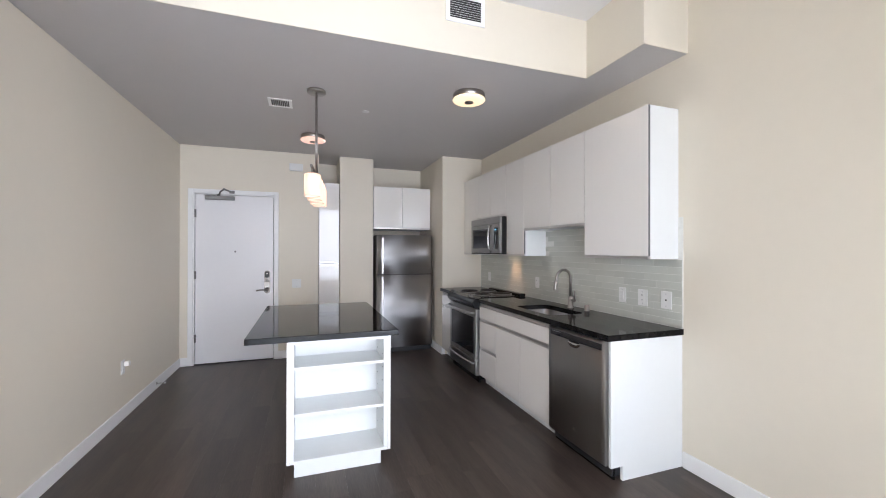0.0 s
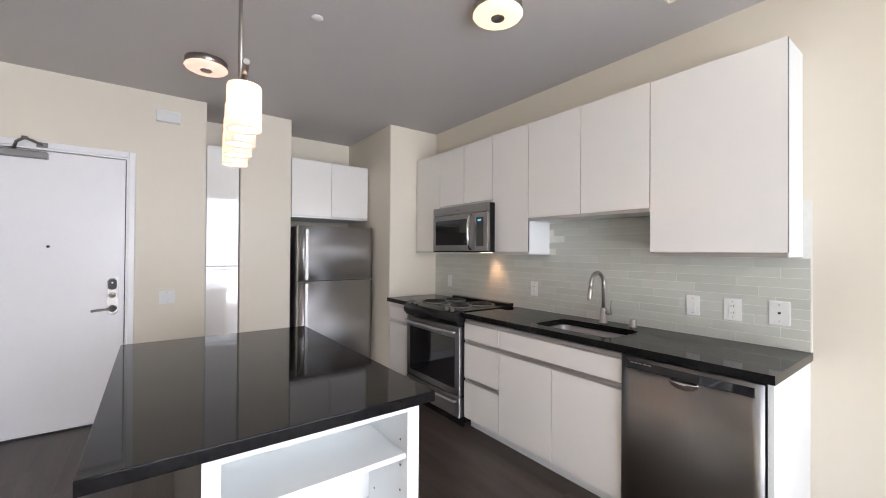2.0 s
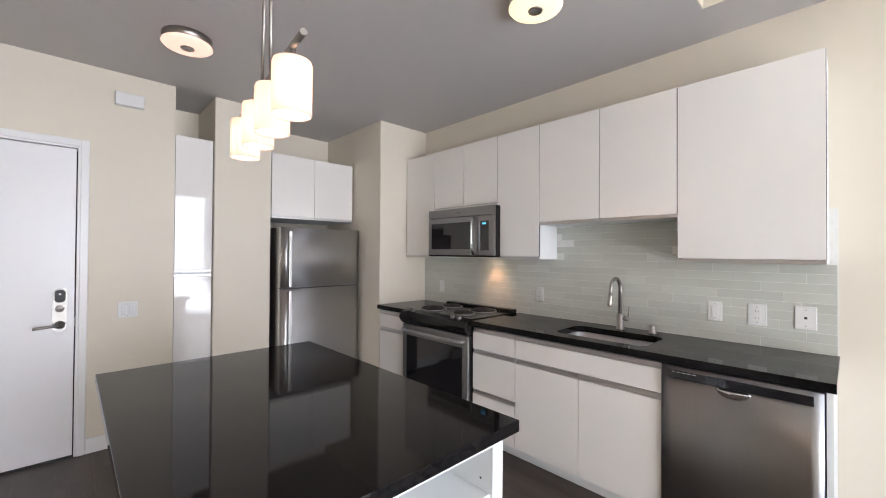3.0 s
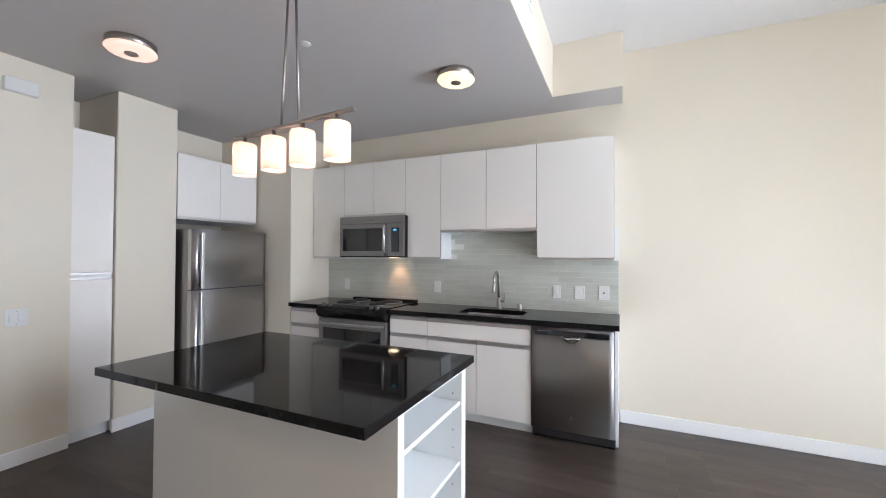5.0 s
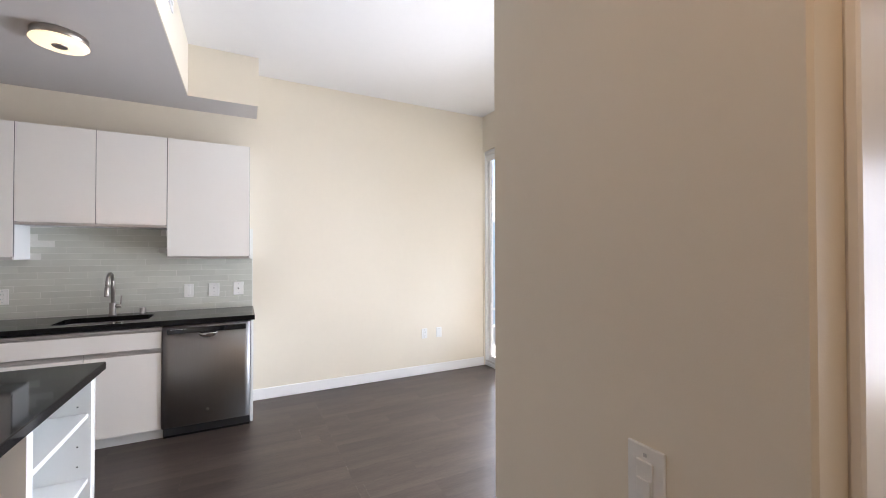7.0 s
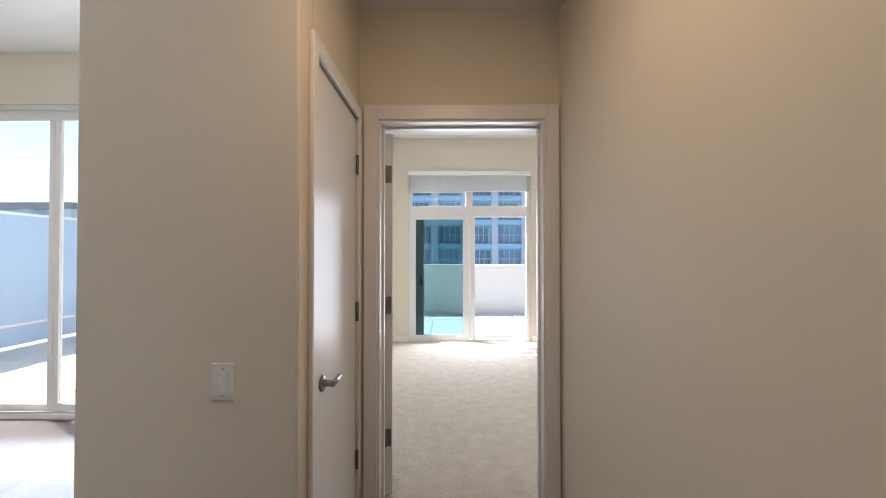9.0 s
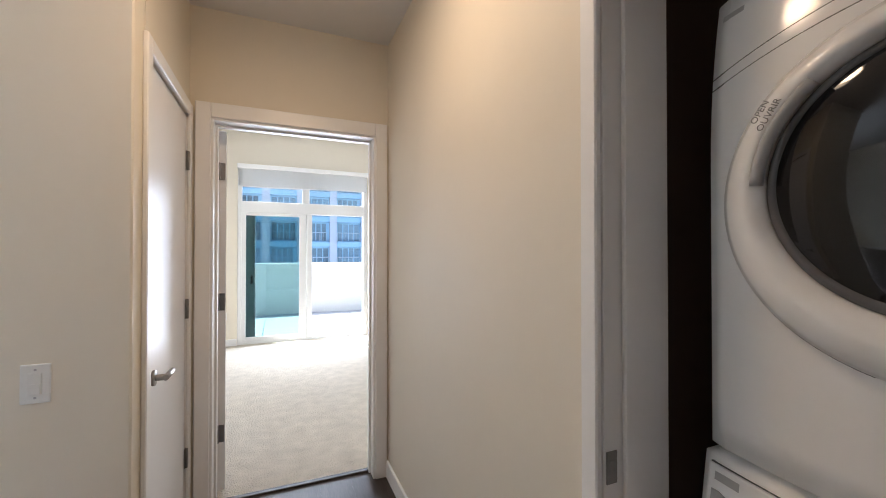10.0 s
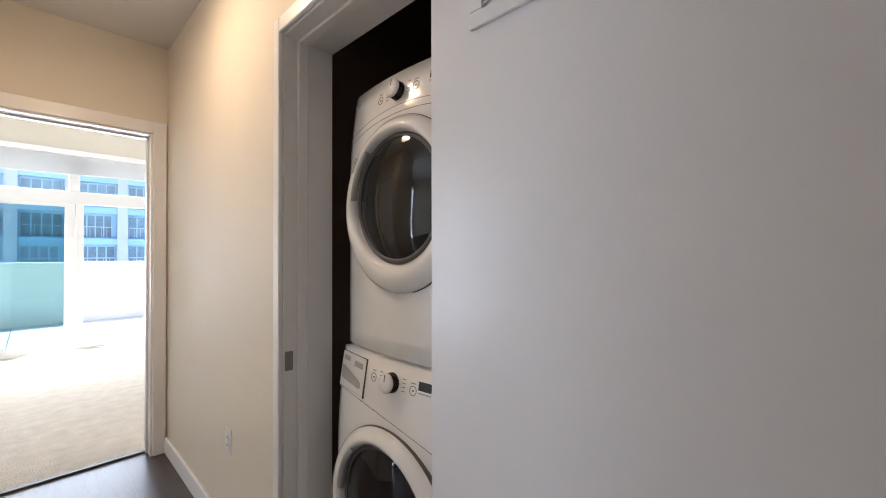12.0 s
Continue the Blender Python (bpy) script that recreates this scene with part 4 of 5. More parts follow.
# ---- fridge alcove and pantry ----
def fridge():
    x0, x1, yf, y1 = 0.990, 1.790, 5.70, 6.42
    f = thing("refrigerator", (1.39, 6.05, 0), "stainless top-freezer refrigerator with two bar handles", "refrigerator")
    part("cabinet", box(x0 + 0.004, x1 - 0.004, yf + 0.075, y1, 0.03, 1.648, 0.006, 2), DARK_STEEL, f, "dark grey side casing")

    def leaf(name, z0, z1):
        bm = bmesh.new()
        n = 16
        rows = []
        for k in range(n + 1):
            x = x0 + (x1 - x0) * k / n
            s = 2 * k / n - 1
            y = yf + 0.006 * s * s + 0.016 * max(0, abs(s) - 0.9) / 0.1
            rows.append([bm.verts.new((x, y, z0)), bm.verts.new((x, y, z1)), bm.verts.new((x, yf + 0.07, z1)), bm.verts.new((x, yf + 0.07, z0))])
        for a, b in zip(rows, rows[1:]):
            for k in range(4):
                bm.faces.new((a[k], a[(k + 1) % 4], b[(k + 1) % 4], b[k])).smooth = k == 0
        bm.faces.new(rows[0])
        bm.faces.new(rows[-1][::-1])
        bmesh.ops.recalc_face_normals(bm, faces=bm.faces[:])
        return part(name, bm, STEEL, f)
    a, b = leaf("freezer_door", 1.098, 1.648), leaf("fridge_door", 0.075, 1.084)
    for d, z0, z1 in ((a, 1.105, 1.615), (b, 0.48, 1.075)):
        part("handle", join(box(x0 + 0.052, x0 + 0.084, yf - 0.045, yf - 0.028, z0, z1, 0.006, 3), box(x0 + 0.058, x0 + 0.078, yf - 0.030, yf + 0.015, z0 + 0.01, z0 + 0.04, 0.003),
                            box(x0 + 0.058, x0 + 0.078, yf - 0.030, yf + 0.015, z1 - 0.04, z1 - 0.01, 0.003)), ALU, d, "flat satin bar handle")
    part("gasket", box(x0 + 0.01, x1 - 0.01, yf + 0.03, yf + 0.07, 1.084, 1.098, 0), GASKET_GAP_SHADE, f)
    part("badge", box(x1 - 0.10, x1 - 0.045, yf + 0.008, yf + 0.013, 1.535, 1.541, 0), PLASTIC, a)
    part("grille", box(x0 + 0.01, x1 - 0.01, yf + 0.05, yf + 0.075, 0.0, 0.07, 0.002), BLACK_PLASTIC, f)


fridge()
fc = thing("wall_cabinet", (1.39, 6.1, 1.74), "white two-door cabinet above the refrigerator", "cabinet", "kitchen wall cabinets")
part("body", box(0.97, 1.818, 5.919, 6.49, 1.741, 2.348, 0.001), MELAMINE, fc)
for a, b in ((0.972, 1.388), (1.391, 1.816)):
    d = part("cabinet_door", box(a, b, 5.90, 5.918, 1.770, 2.348, 0.0015, 2), LAMINATE, fc)
    part("finger_pull", box(a, b, 5.903, 5.917, 1.742, 1.766, 0.001), ALU, d, "aluminium grip strip")
pc = thing("pantry_cabinet", (0.36, 6.2, 0), "tall glossy white pantry cabinet in a wall recess", "cabinet")
part("body", box(0.226, 0.494, 5.945, 6.49, 0.09, 2.36, 0.001), MELAMINE, pc)
part("toe_kick", box(0.226, 0.494, 5.96, 5.975, 0, 0.09, 0.001), MELAMINE, pc)
for z0, z1, zp in ((1.275, 2.36, 1.254), (0.092, 1.215, 1.217)):
    d = part("cabinet_door", box(0.228, 0.492, 5.925, 5.943, z0, z1, 0.0015, 2), LAMINATE, pc)
    part("finger_pull", box(0.228, 0.492, 5.928, 5.942, zp, zp + 0.019, 0.001), ALU, d, "aluminium grip strip")


# ---- island ----
def island():
    c = thing("island_cabinet", (0.27, 3.65, 0), "white kitchen island base with open end shelves", "island")
    x0, x1, y0, y1 = -0.053, 0.605, 2.935, 4.37
    part("west_panel", box(x0, x0 + 0.020, y0, y1, 0.085, 0.860, 0.001), LAMINATE, c)
    part("east_side", box(x1 - 0.020, x1, y0, y1, 0.085, 0.860, 0.001), LAMINATE, c)
    part("inner_panel", box(x1 - 0.046, x1 - 0.0202, y0 + 0.002, y0 + 0.30, 0.105, 0.835, 0.001), MELAMINE, c)
    part("inner_panel", box(x0 + 0.0202, x0 + 0.044, y0 + 0.0005, y0 + 0.30, 0.105, 0.835, 0.001), MELAMINE, c)
    part("back_panel", box(x0 + 0.021, x1 - 0.021, y0 + 0.30, y0 + 0.315, 0.085, 0.860, 0), MELAMINE, c)
    part("north_panel", box(x0 + 0.021, x1 - 0.021, y1 - 0.016, y1, 0.085, 0.860, 0.001), LAMINATE, c)
    part("top_rail", box(x0 + 0.021, x1 - 0.021, y0 + 0.001, y0 + 0.30, 0.836, 0.860, 0.001), MELAMINE, c)
    part("bottom_shelf", box(x0 + 0.021, x1 - 0.021, y0 + 0.001, y0 + 0.30, 0.085, 0.104, 0.001), MELAMINE, c)
    for z in (0.395, 0.690):
        part("shelf", box(x0 + 0.045, x1 - 0.047, y0 + 0.012, y0 + 0.298, z - 0.019, z, 0.001), MELAMINE, c, "adjustable white shelf")
    for k in range(14):
        for y in (y0 + 0.05, y0 + 0.25):
            if k % 2 == 0:
                part("peg_hole", box(x1 - 0.0475, x1 - 0.0455, y - 0.003, y + 0.003, 0.18 + 0.045 * k, 0.186 + 0.045 * k, 0), SLOT, c)
    part("toe_kick", join(box(-0.008, 0.540, y0 + 0.006, y0 + 0.022, 0, 0.085, 0.001), box(-0.008, 0.008, y0 + 0.022, y1 - 0.03, 0, 0.085, 0), box(0.524, 0.540, y0 + 0.022, y1 - 0.03, 0, 0.085, 0)), MELAMINE, c)
    t = thing("island_worktop", (0.185, 3.65, 0.86), "polished black granite island top overhanging on one side", "worktop")
    part("slab", box(-0.290, 0.655, 2.908, 4.40, 0.861, 0.898, 0.003, 2), GRANITE, t)


island()


# ---- lamps ----
BULB = glowing("lit_bulb", (1.0, 0.78, 0.55), 5.0)

def flush_lamp(x, y, lit, z=H):
    l = thing("ceiling_lamp", (x, y, z), "round flush ceiling lamp with nickel rim, lit", "lamp", "flush ceiling lamps")
    part("rim", lathe([(0.0, 0.0), (0.128, 0.0), (0.132, -0.004), (0.132, -0.042), (0.126, -0.045)], (x, y, z), "z", 48), NICKEL, l)
    part("diffuser", lathe([(0.024, -0.066), (0.05, -0.073), (0.10, -0.071), (0.128, -0.062), (0.136, -0.052), (0.131, -0.044), (0.10, -0.040)], (x, y, z), "z", 48), lit, l, "lit opal diffuser ring")
    part("finial", lathe([(0.0, -0.068), (0.026, -0.069), (0.034, -0.075), (0.037, -0.074), (0.037, -0.060), (0.0, -0.058)], (x, y, z), "z", 24), NICKEL, l)


flush_lamp(1.335, 3.30, DISC)
flush_lamp(0.13, 4.99, DISC_PINK)
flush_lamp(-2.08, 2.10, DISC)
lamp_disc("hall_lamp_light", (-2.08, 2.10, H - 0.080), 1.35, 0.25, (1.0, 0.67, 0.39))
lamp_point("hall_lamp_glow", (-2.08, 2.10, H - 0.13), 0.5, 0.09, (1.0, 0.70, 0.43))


def pendant_lamp():
    zb = 2.040

    def px(y):
        return 0.104 + 0.107 * (y - 3.347)
    p = thing("pendant_lamp", (px(3.65), 3.65, H), "linear nickel pendant lamp with four lit opal shades", "lamp")
    part("canopy", lathe([(0, 0), (0.072, 0), (0.075, -0.004), (0.075, -0.020), (0.070, -0.024), (0, -0.024)], (px(3.65), 3.65, H), "z", 40), NICKEL, p)
    part("bar", tube([(px(3.245), 3.245, zb), (px(4.11), 4.11, zb)], 0.0105, 12), NICKEL, p)
    for y in (3.600, 3.728):
        part("stem", tube([(px(3.65 + (y - 3.65) * 0.4), 3.65 + (y - 3.65) * 0.4, H - 0.02), (px(y), y, zb)], 0.0065, 10), NICKEL, p)
    for y in (3.347, 3.572, 3.783, 4.020):
        x = px(y)
        s = part("shade", lathe([(0.020, 1.998), (0.046, 1.998), (0.055, 1.994), (0.058, 1.985), (0.058, 1.835), (0.056, 1.830), (0.054, 1.835), (0.054, 1.980), (0.04, 1.990)], (x, y, 0), "z", 32), OPAL, p, "lit cylindrical opal glass shade")
        part("socket", lathe([(0, zb), (0.010, zb), (0.010, 2.010), (0.028, 2.004), (0.028, 1.996), (0, 1.996)], (x, y, 0), "z", 20), NICKEL, s)
        part("bulb", lathe([(0, 1.845), (0.022, 1.853), (0.030, 1.875), (0.026, 1.905), (0.014, 1.94), (0.014, 1.99)], (x, y, 0), "z", 16), BULB, s)
        lamp_point("pendant_light", (x, y, 1.872), 3.6, 0.03, (1.0, 0.72, 0.54))


pendant_lamp()


# ---- small wall and ceiling fixtures ----
def grille(name, x0, x1, y0, y1, z0, z1, axis, n, label):
    """A white register: frame and slats, set on a ceiling (z) or a wall (y)."""
    v = thing(name, ((x0 + x1) / 2, (y0 + y1) / 2, (z0 + z1) / 2), label, "vent")
    if axis == "z":
        part("backing", box(x0 + 0.02, x1 - 0.02, y0 + 0.02, y1 - 0.02, z0 + 0.004, z1 - 0.001, 0), SLOT, v)
        part("frame", join(box(x0, x1, y0, y0 + 0.025, z0, z1, 0.002), box(x0, x1, y1 - 0.025, y1, z0, z1, 0.002), box(x0, x0 + 0.025, y0 + 0.025, y1 - 0.025, z0, z1, 0.002), box(x1 - 0.025, x1, y0 + 0.025, y1 - 0.025, z0, z1, 0.002)), TRIM, v)
        for k in range(n):
            xx = x0 + 0.03 + (x1 - x0 - 0.06) * (k + 0.5) / n
            part("slat", turned(box(-0.005, 0.005, y0 + 0.025, y1 - 0.025, -0.0008, 0.0008, 0), Matrix.Translation((xx, 0, z0 + 0.004)) @ Matrix.Rotation(radians(50), 4, "Y")), TRIM, v)
    else:
        part("backing", box(x0 + 0.02, x1 - 0.02, y0 + 0.004, y1 - 0.001, z0 + 0.02, z1 - 0.02, 0), SLOT, v)
        part("frame", join(box(x0, x1, y0, y1, z0, z0 + 0.028, 0.002), box(x0, x1, y0, y1, z1 - 0.028, z1, 0.002), box(x0, x0 + 0.028, y0, y1, z0 + 0.028, z1 - 0.028, 0.002), box(x1 - 0.028, x1, y0, y1, z0 + 0.028, z1 - 0.028, 0.002)), TRIM, v)
        for k in range(n):
            zz = z0 + 0.034 + (z1 - z0 - 0.068) * (k + 0.5) / n
            part("slat", turned(box(x0 + 0.028, x1 - 0.028, -0.007, 0.007, -0.0008, 0.0008, 0), Matrix.Translation((0, y0 + 0.005, zz)) @ Matrix.Rotation(radians(35), 4, "X")), TRIM, v)
    return v


grille("ceiling_vent", -0.255, -0.06, 3.93, 4.13, H - 0.008, H, "z", 9, "small white air register in the kitchen ceiling")
grille("wall_vent", 0.925, 1.205, 2.719, 2.729, 2.952, 3.142, "y", 8, "white air register in the dropped ceiling's face")
sp = thing("sprinkler_cover", (0.585, 4.005, H), "small flat white sprinkler cover on the ceiling", "sprinkler")
part("plate", lathe([(0, -0.005), (0.030, -0.005), (0.033, -0.003), (0.033, 0), (0, 0)], (0.585, 4.005, H), "z", 32), CEILING, sp)
ch = thing("door_chime", (-0.067, YE, 2.538), "white door chime box above the light switch", "chime")
part("cover", box(-0.152, 0.018, YE - 0.045, YE, 2.49, 2.586, 0.008, 3), PLASTIC, ch)


def plate(u, z, plane, axis, kind, w=0.072, h=0.118, label=""):
    """A wall plate: axis '-x' faces west, '+x' east, '-y' south, '+y' north; u runs along the wall."""
    def b(u0, u1, d0, d1, z0, z1, e=0.001):
        s = -1 if axis[0] == "-" else 1
        lo, hi = sorted((plane + s * d0, plane + s * d1))
        return box(lo, hi, u0, u1, z0, z1, e, 2) if axis[1] == "x" else box(u0, u1, lo, hi, z0, z1, e, 2)
    name = {"outlet": "wall_outlet", "rocker": "light_switch", "double": "light_switch", "dimmer": "light_switch", "jack": "phone_jack", "blank": "blank_plate"}[kind]
    at = (plane, u, z) if axis[1] == "x" else (u, plane, z)
    p = thing(name, at, label or "white plastic %s on the wall" % name.replace("_", " "), name.replace("_", " "), "wall plates")
    part("cover", b(u - w / 2, u + w / 2, 0, 0.006, z - h / 2, z + h / 2, 0.003), PLASTIC, p)
    if kind == "outlet":
        o = part("receptacle", b(u - 0.017, u + 0.017, 0.006, 0.009, z - 0.034, z + 0.034), PLASTIC, p)
        for dz in (-0.018, 0.018):
            for du in (-0.006, 0.006):
                part("slot", b(u + du - 0.001, u + du + 0.001, 0.0085, 0.0096, z + dz - 0.004, z + dz + 0.005, 0), SLOT, o)
    elif kind in ("rocker", "double", "dimmer"):
        for du in ((-0.023, 0.023) if kind == "double" else (0,)):
            rk = part("rocker", b(u + du - 0.016, u + du + 0.016, 0.006, 0.010, z - 0.033, z + 0.033, 0.002), PLASTIC, p)
            part("paddle", b(u + du - 0.013, u + du + 0.013, 0.010, 0.013, z - 0.030, z + 0.001, 0.001), PLASTIC, rk)
    elif kind == "jack":
        part("socket", b(u - 0.006, u + 0.006, 0.006, 0.008, z - 0.006, z + 0.006), SLOT, p)
    for dz in (-0.042, 0.042):
        part("screw", b(u - 0.003, u + 0.003, 0.006, 0.007, z + dz - 0.003, z + dz + 0.003, 0), ENAMEL_GREY, p)
    return p


TF = 2.4228
plate(5.12, 1.083, TF, "-x", "blank", label="white blank plate on the tiled splashback")
plate(3.955, 1.090, TF, "-x", "outlet", label="white outlet on the tiled splashback by the range")
plate(2.752, 1.087, TF, "-x", "rocker", label="white rocker switch on the tiled splashback")
plate(2.555, 1.087, TF, "-x", "outlet", 0.086, 0.122, label="white outlet on the tiled splashback")
plate(2.354, 1.092, TF, "-x", "jack", 0.086, 0.122, label="white phone jack plate on the tiled splashback")
plate(0.405, 0.475, XE, "-x", "outlet", label="white outlet low on the living room wall")
plate(0.215, 0.475, XE, "-x", "blank", label="white blank plate low on the living room wall")
plate(-0.060, 0.988, YE, "-y", "double", 0.116, 0.116, label="white double light switch beside the entry door")
plate(-1.327, 1.017, 1.677, "+y", "rocker", label="white rocker switch on the passage wall end")
plate(2.036, 0.479, -2.64, "+x", "outlet", label="white outlet low on the hall wall")
plate(4.33, 0.44, XW, "+x", "outlet", label="white outlet with a plug-in adapter")
nl = thing("plug_adapter", (XW + 0.03, 4.35, 0.46), "small white plug-in adapter in the outlet", "adapter")
part("body", box(XW + 0.009, XW + 0.045, 4.33, 4.37, 0.445, 0.485, 0.006, 3), PLASTIC, nl)
ds = thing("door_stop", (XW + BT, 5.08, 0.06), "small spring door stop on the baseboard", "door stop")
part("base", rod(0.012, 0.008, (XW + BT, 5.08, 0.06), "x", 16), NICKEL, ds)
part("spring", tube([(XW + BT + 0.006 + 0.065 * k / 60, 5.08 + 0.006 * math.cos(k * 0.9), 0.06 + 0.006 * math.sin(k * 0.9)) for k in range(61)], 0.0016, 5), NICKEL, ds)
part("tip", rod(0.009, 0.014, (XW + BT + 0.070, 5.08, 0.06), "x", 14), PLASTIC, ds)
plate(-1.25, 0.45, -3.43, "+y", "outlet", label="white outlet low on the bedroom wall")


# ---- laundry machines, stacked ----
def bowed_front(y0, y1, z0, z1, x_edge, bow, top_roll, n=20, m=16):
    """A front panel bowed in plan, rolled back towards its upper edge."""
    bm = bmesh.new()
    grid = []
    for j in range(m + 1):
        z = z0 + (z1 - z0) * j / m
        back = top_roll * max(0.0, (j / m - 0.62) / 0.38) ** 2
        row = []
        for k in range(n + 1):
            s = 2 * k / n - 1
            corner = 0.008 * max(0.0, (abs(s) - 0.93) / 0.07) ** 2
            row.append(bm.verts.new((x_edge + bow * (1 - s * s) - back - corner, y0 + (y1 - y0) * k / n, z)))
        grid.append(row)
    for a, b in zip(grid, grid[1:]):
        for k in range(n):
            bm.faces.new((a[k], a[k + 1], b[k + 1], b[k])).smooth = True
    edge = [e for e in bm.edges if e.is_boundary]
    made = bmesh.ops.extrude_edge_only(bm, edges=edge)
    for v in [g for g in made["geom"] if isinstance(g, bmesh.types.BMVert)]:
        v.co.x = x_edge - 0.10
    bmesh.ops.recalc_face_normals(bm, faces=bm.faces[:])
    return bm


def machine(name, z0, z1, x, label, dryer):
    y0, y1 = 2.682, 3.371
    yc = (y0 + y1) / 2
    bow, roll = 0.038, 0.034
    m = thing(name, (x - 0.35, yc, z0), label, name)
    part("cabinet", box(x - 0.70, x - 0.06, y0 + 0.002, y1 - 0.002, z0 + (0.0 if dryer else 0.02), z1 - 0.002, 0.012, 3), ENAMEL, m)
    face = part("front_panel", bowed_front(y0, y1, z0 + 0.004, z1 - 0.004, x, bow, roll), ENAMEL, m)

    def xs(y, z):
        s = 2 * (y - y0) / (y1 - y0) - 1
        return x + bow * (1 - s * s) - roll * max(0.0, ((z - z0 - 0.004) / (z1 - z0 - 0.008) - 0.62) / 0.38) ** 2

    def mount(y, z, out=0.0):
        """A pose on the front: x points out of it, y along it."""
        e = 0.004
        dy, dz = (xs(y + e, z) - xs(y - e, z)) / (2 * e), (xs(y, z + e) - xs(y, z - e)) / (2 * e)
        return Matrix.Translation((xs(y, z) + out, y, z)) @ Matrix.Rotation(-math.atan(dy), 4, "Z") @ Matrix.Rotation(math.atan(dz), 4, "Y")
    face_out = Matrix.Rotation(radians(90), 4, "Y")
    # grooves that set the console off from the front
    n = 30
    for base, amount in (((z1 - 0.176, 0.052), (z1 - 0.200, 0.050)) if dryer else ((z1 - 0.150, -0.115),)):
        pts = []
        for k in range(n + 1):
            y = y0 + 0.006 + (y1 - y0 - 0.012) * k / n
            z = base + (amount * (1 - (2 * k / n - 1) ** 2) if dryer else amount * (k / n) ** 2.2)
            pts.append((xs(y, z) - 0.0008, y, z))
        part("seam", tube(pts, 0.0013, 5), GASKET_GAP_SHADE, face)
    # door: wide outer ring, deep inner ring, smoked bowl
    R, zc = (0.288, z0 + 0.502) if dryer else (0.292, z0 + 0.500)
    cx = x + bow - 0.004
    lean = Matrix.Translation((cx, yc, zc)) @ face_out

    def raised(bm):
        """Sets the inner rings a little above the middle of the door."""
        for v in bm.verts:
            r = math.hypot(v.co.x, v.co.y)
            v.co.x -= 0.022 * min(1.0, max(0.0, (R - 0.02 - r) / 0.06))
        return bm
    part("door_gap", turned(lathe([(R + 0.001, -0.03), (R + 0.002, 0.002), (R - 0.004, 0.003), (R - 0.01, -0.03)], (0, 0, 0), "z", 72), lean), GASKET_GAP_SHADE, face)
    ring = part("door", turned(raised(lathe([(R - 0.004, -0.03), (R - 0.001, 0.008), (R - 0.018, 0.024), (R - 0.042, 0.034), (R - 0.058, 0.032), (R - 0.070, 0.018), (R - 0.076, 0.0), (R - 0.076, -0.03)], (0, 0, 0), "z", 80)), lean), ENAMEL, m, "round white door")
    part("inner_ring", turned(raised(lathe([(R - 0.075, 0.008), (R - 0.081, 0.014), (R - 0.085, 0.0135), (R - 0.089, 0.012), (R - 0.092, 0.008)], (0, 0, 0), "z", 80)), lean), GASKET_GAP_SHADE, ring)
    part("door_glass", turned(raised(lathe([(0, 0.032), (0.05, 0.0315), (0.10, 0.028), (R - 0.120, 0.0185), (R - 0.098, 0.0115), (R - 0.0905, 0.0095)], (0, 0, 0), "z", 72)), lean), DRUM_GLASS, ring, "smoked glass bowl")
    grip = []
    for k in range(13):
        a = radians(128 + 48 * k / 12)
        grip.append((cx + 0.022, yc + (R - 0.064) * math.cos(a), zc + 0.016 + (R - 0.064) * math.sin(a)))
    part("door_grip", tube(grip, 0.012, 8), ENAMEL_GREY, ring, "grey recessed door grip")
    # console
    ky, kz = (3.005, z1 - 0.076) if dryer else (3.034, z1 - 0.058)
    kn = part("dial", turned(lathe([(0, 0.034), (0.024, 0.033), (0.029, 0.030), (0.0305, 0.026), (0.0305, 0.022), (0.02, 0.022)], (0, 0, 0), "z", 36), mount(ky, kz) @ face_out), ENAMEL, m, "white control dial")
    part("dial_skirt", turned(lathe([(0.027, 0.023), (0.0298, 0.022), (0.0315, 0.004), (0.0325, -0.008), (0.030, -0.012)], (0, 0, 0), "z", 36), mount(ky, kz) @ face_out), BLACK, kn, "gloss black dial side")
    part("dial_mark", turned(box(0.0325, 0.0348, -0.0012, 0.0012, 0.004, 0.026, 0), mount(ky, kz)), PRINT, kn)

    def printed(nm, ya, yb, za, zb, mat, on=face):
        yy, zz = (ya + yb) / 2, (za + zb) / 2
        return part(nm, turned(box(-0.001, 0.0006, ya - yy, yb - yy, za - zz, zb - zz, 0), mount(yy, zz)), mat, on)
    for by in ((2.905, 3.092) if dryer else (2.935, 3.129)):
        bt = part("button", turned(lathe([(0.0145, -0.002), (0.0145, 0.001), (0.0125, 0.001), (0.0125, -0.002)], (0, 0, 0), "z", 28), mount(by, kz - 0.004) @ face_out), PRINT, face, "round push button outline")
        part("button_mark", turned(box(-0.001, 0.0008, -0.005, 0.005, -0.002, 0.002, 0), mount(by, kz - 0.004)), PRINT, bt)
        printed("legend", by - 0.010, by + 0.010, kz + 0.016, kz + 0.0185, PRINT)
    printed("display", 3.150, 3.200, kz + 0.002, kz + 0.028, BLACK_PLASTIC)
    printed("display_keys", 3.150, 3.200, kz - 0.008, kz - 0.004, ENAMEL_GREY)
    if dryer:
        printed("badge", 2.702, 2.748, z1 - 0.052, z1 - 0.041, ENAMEL_GREY)
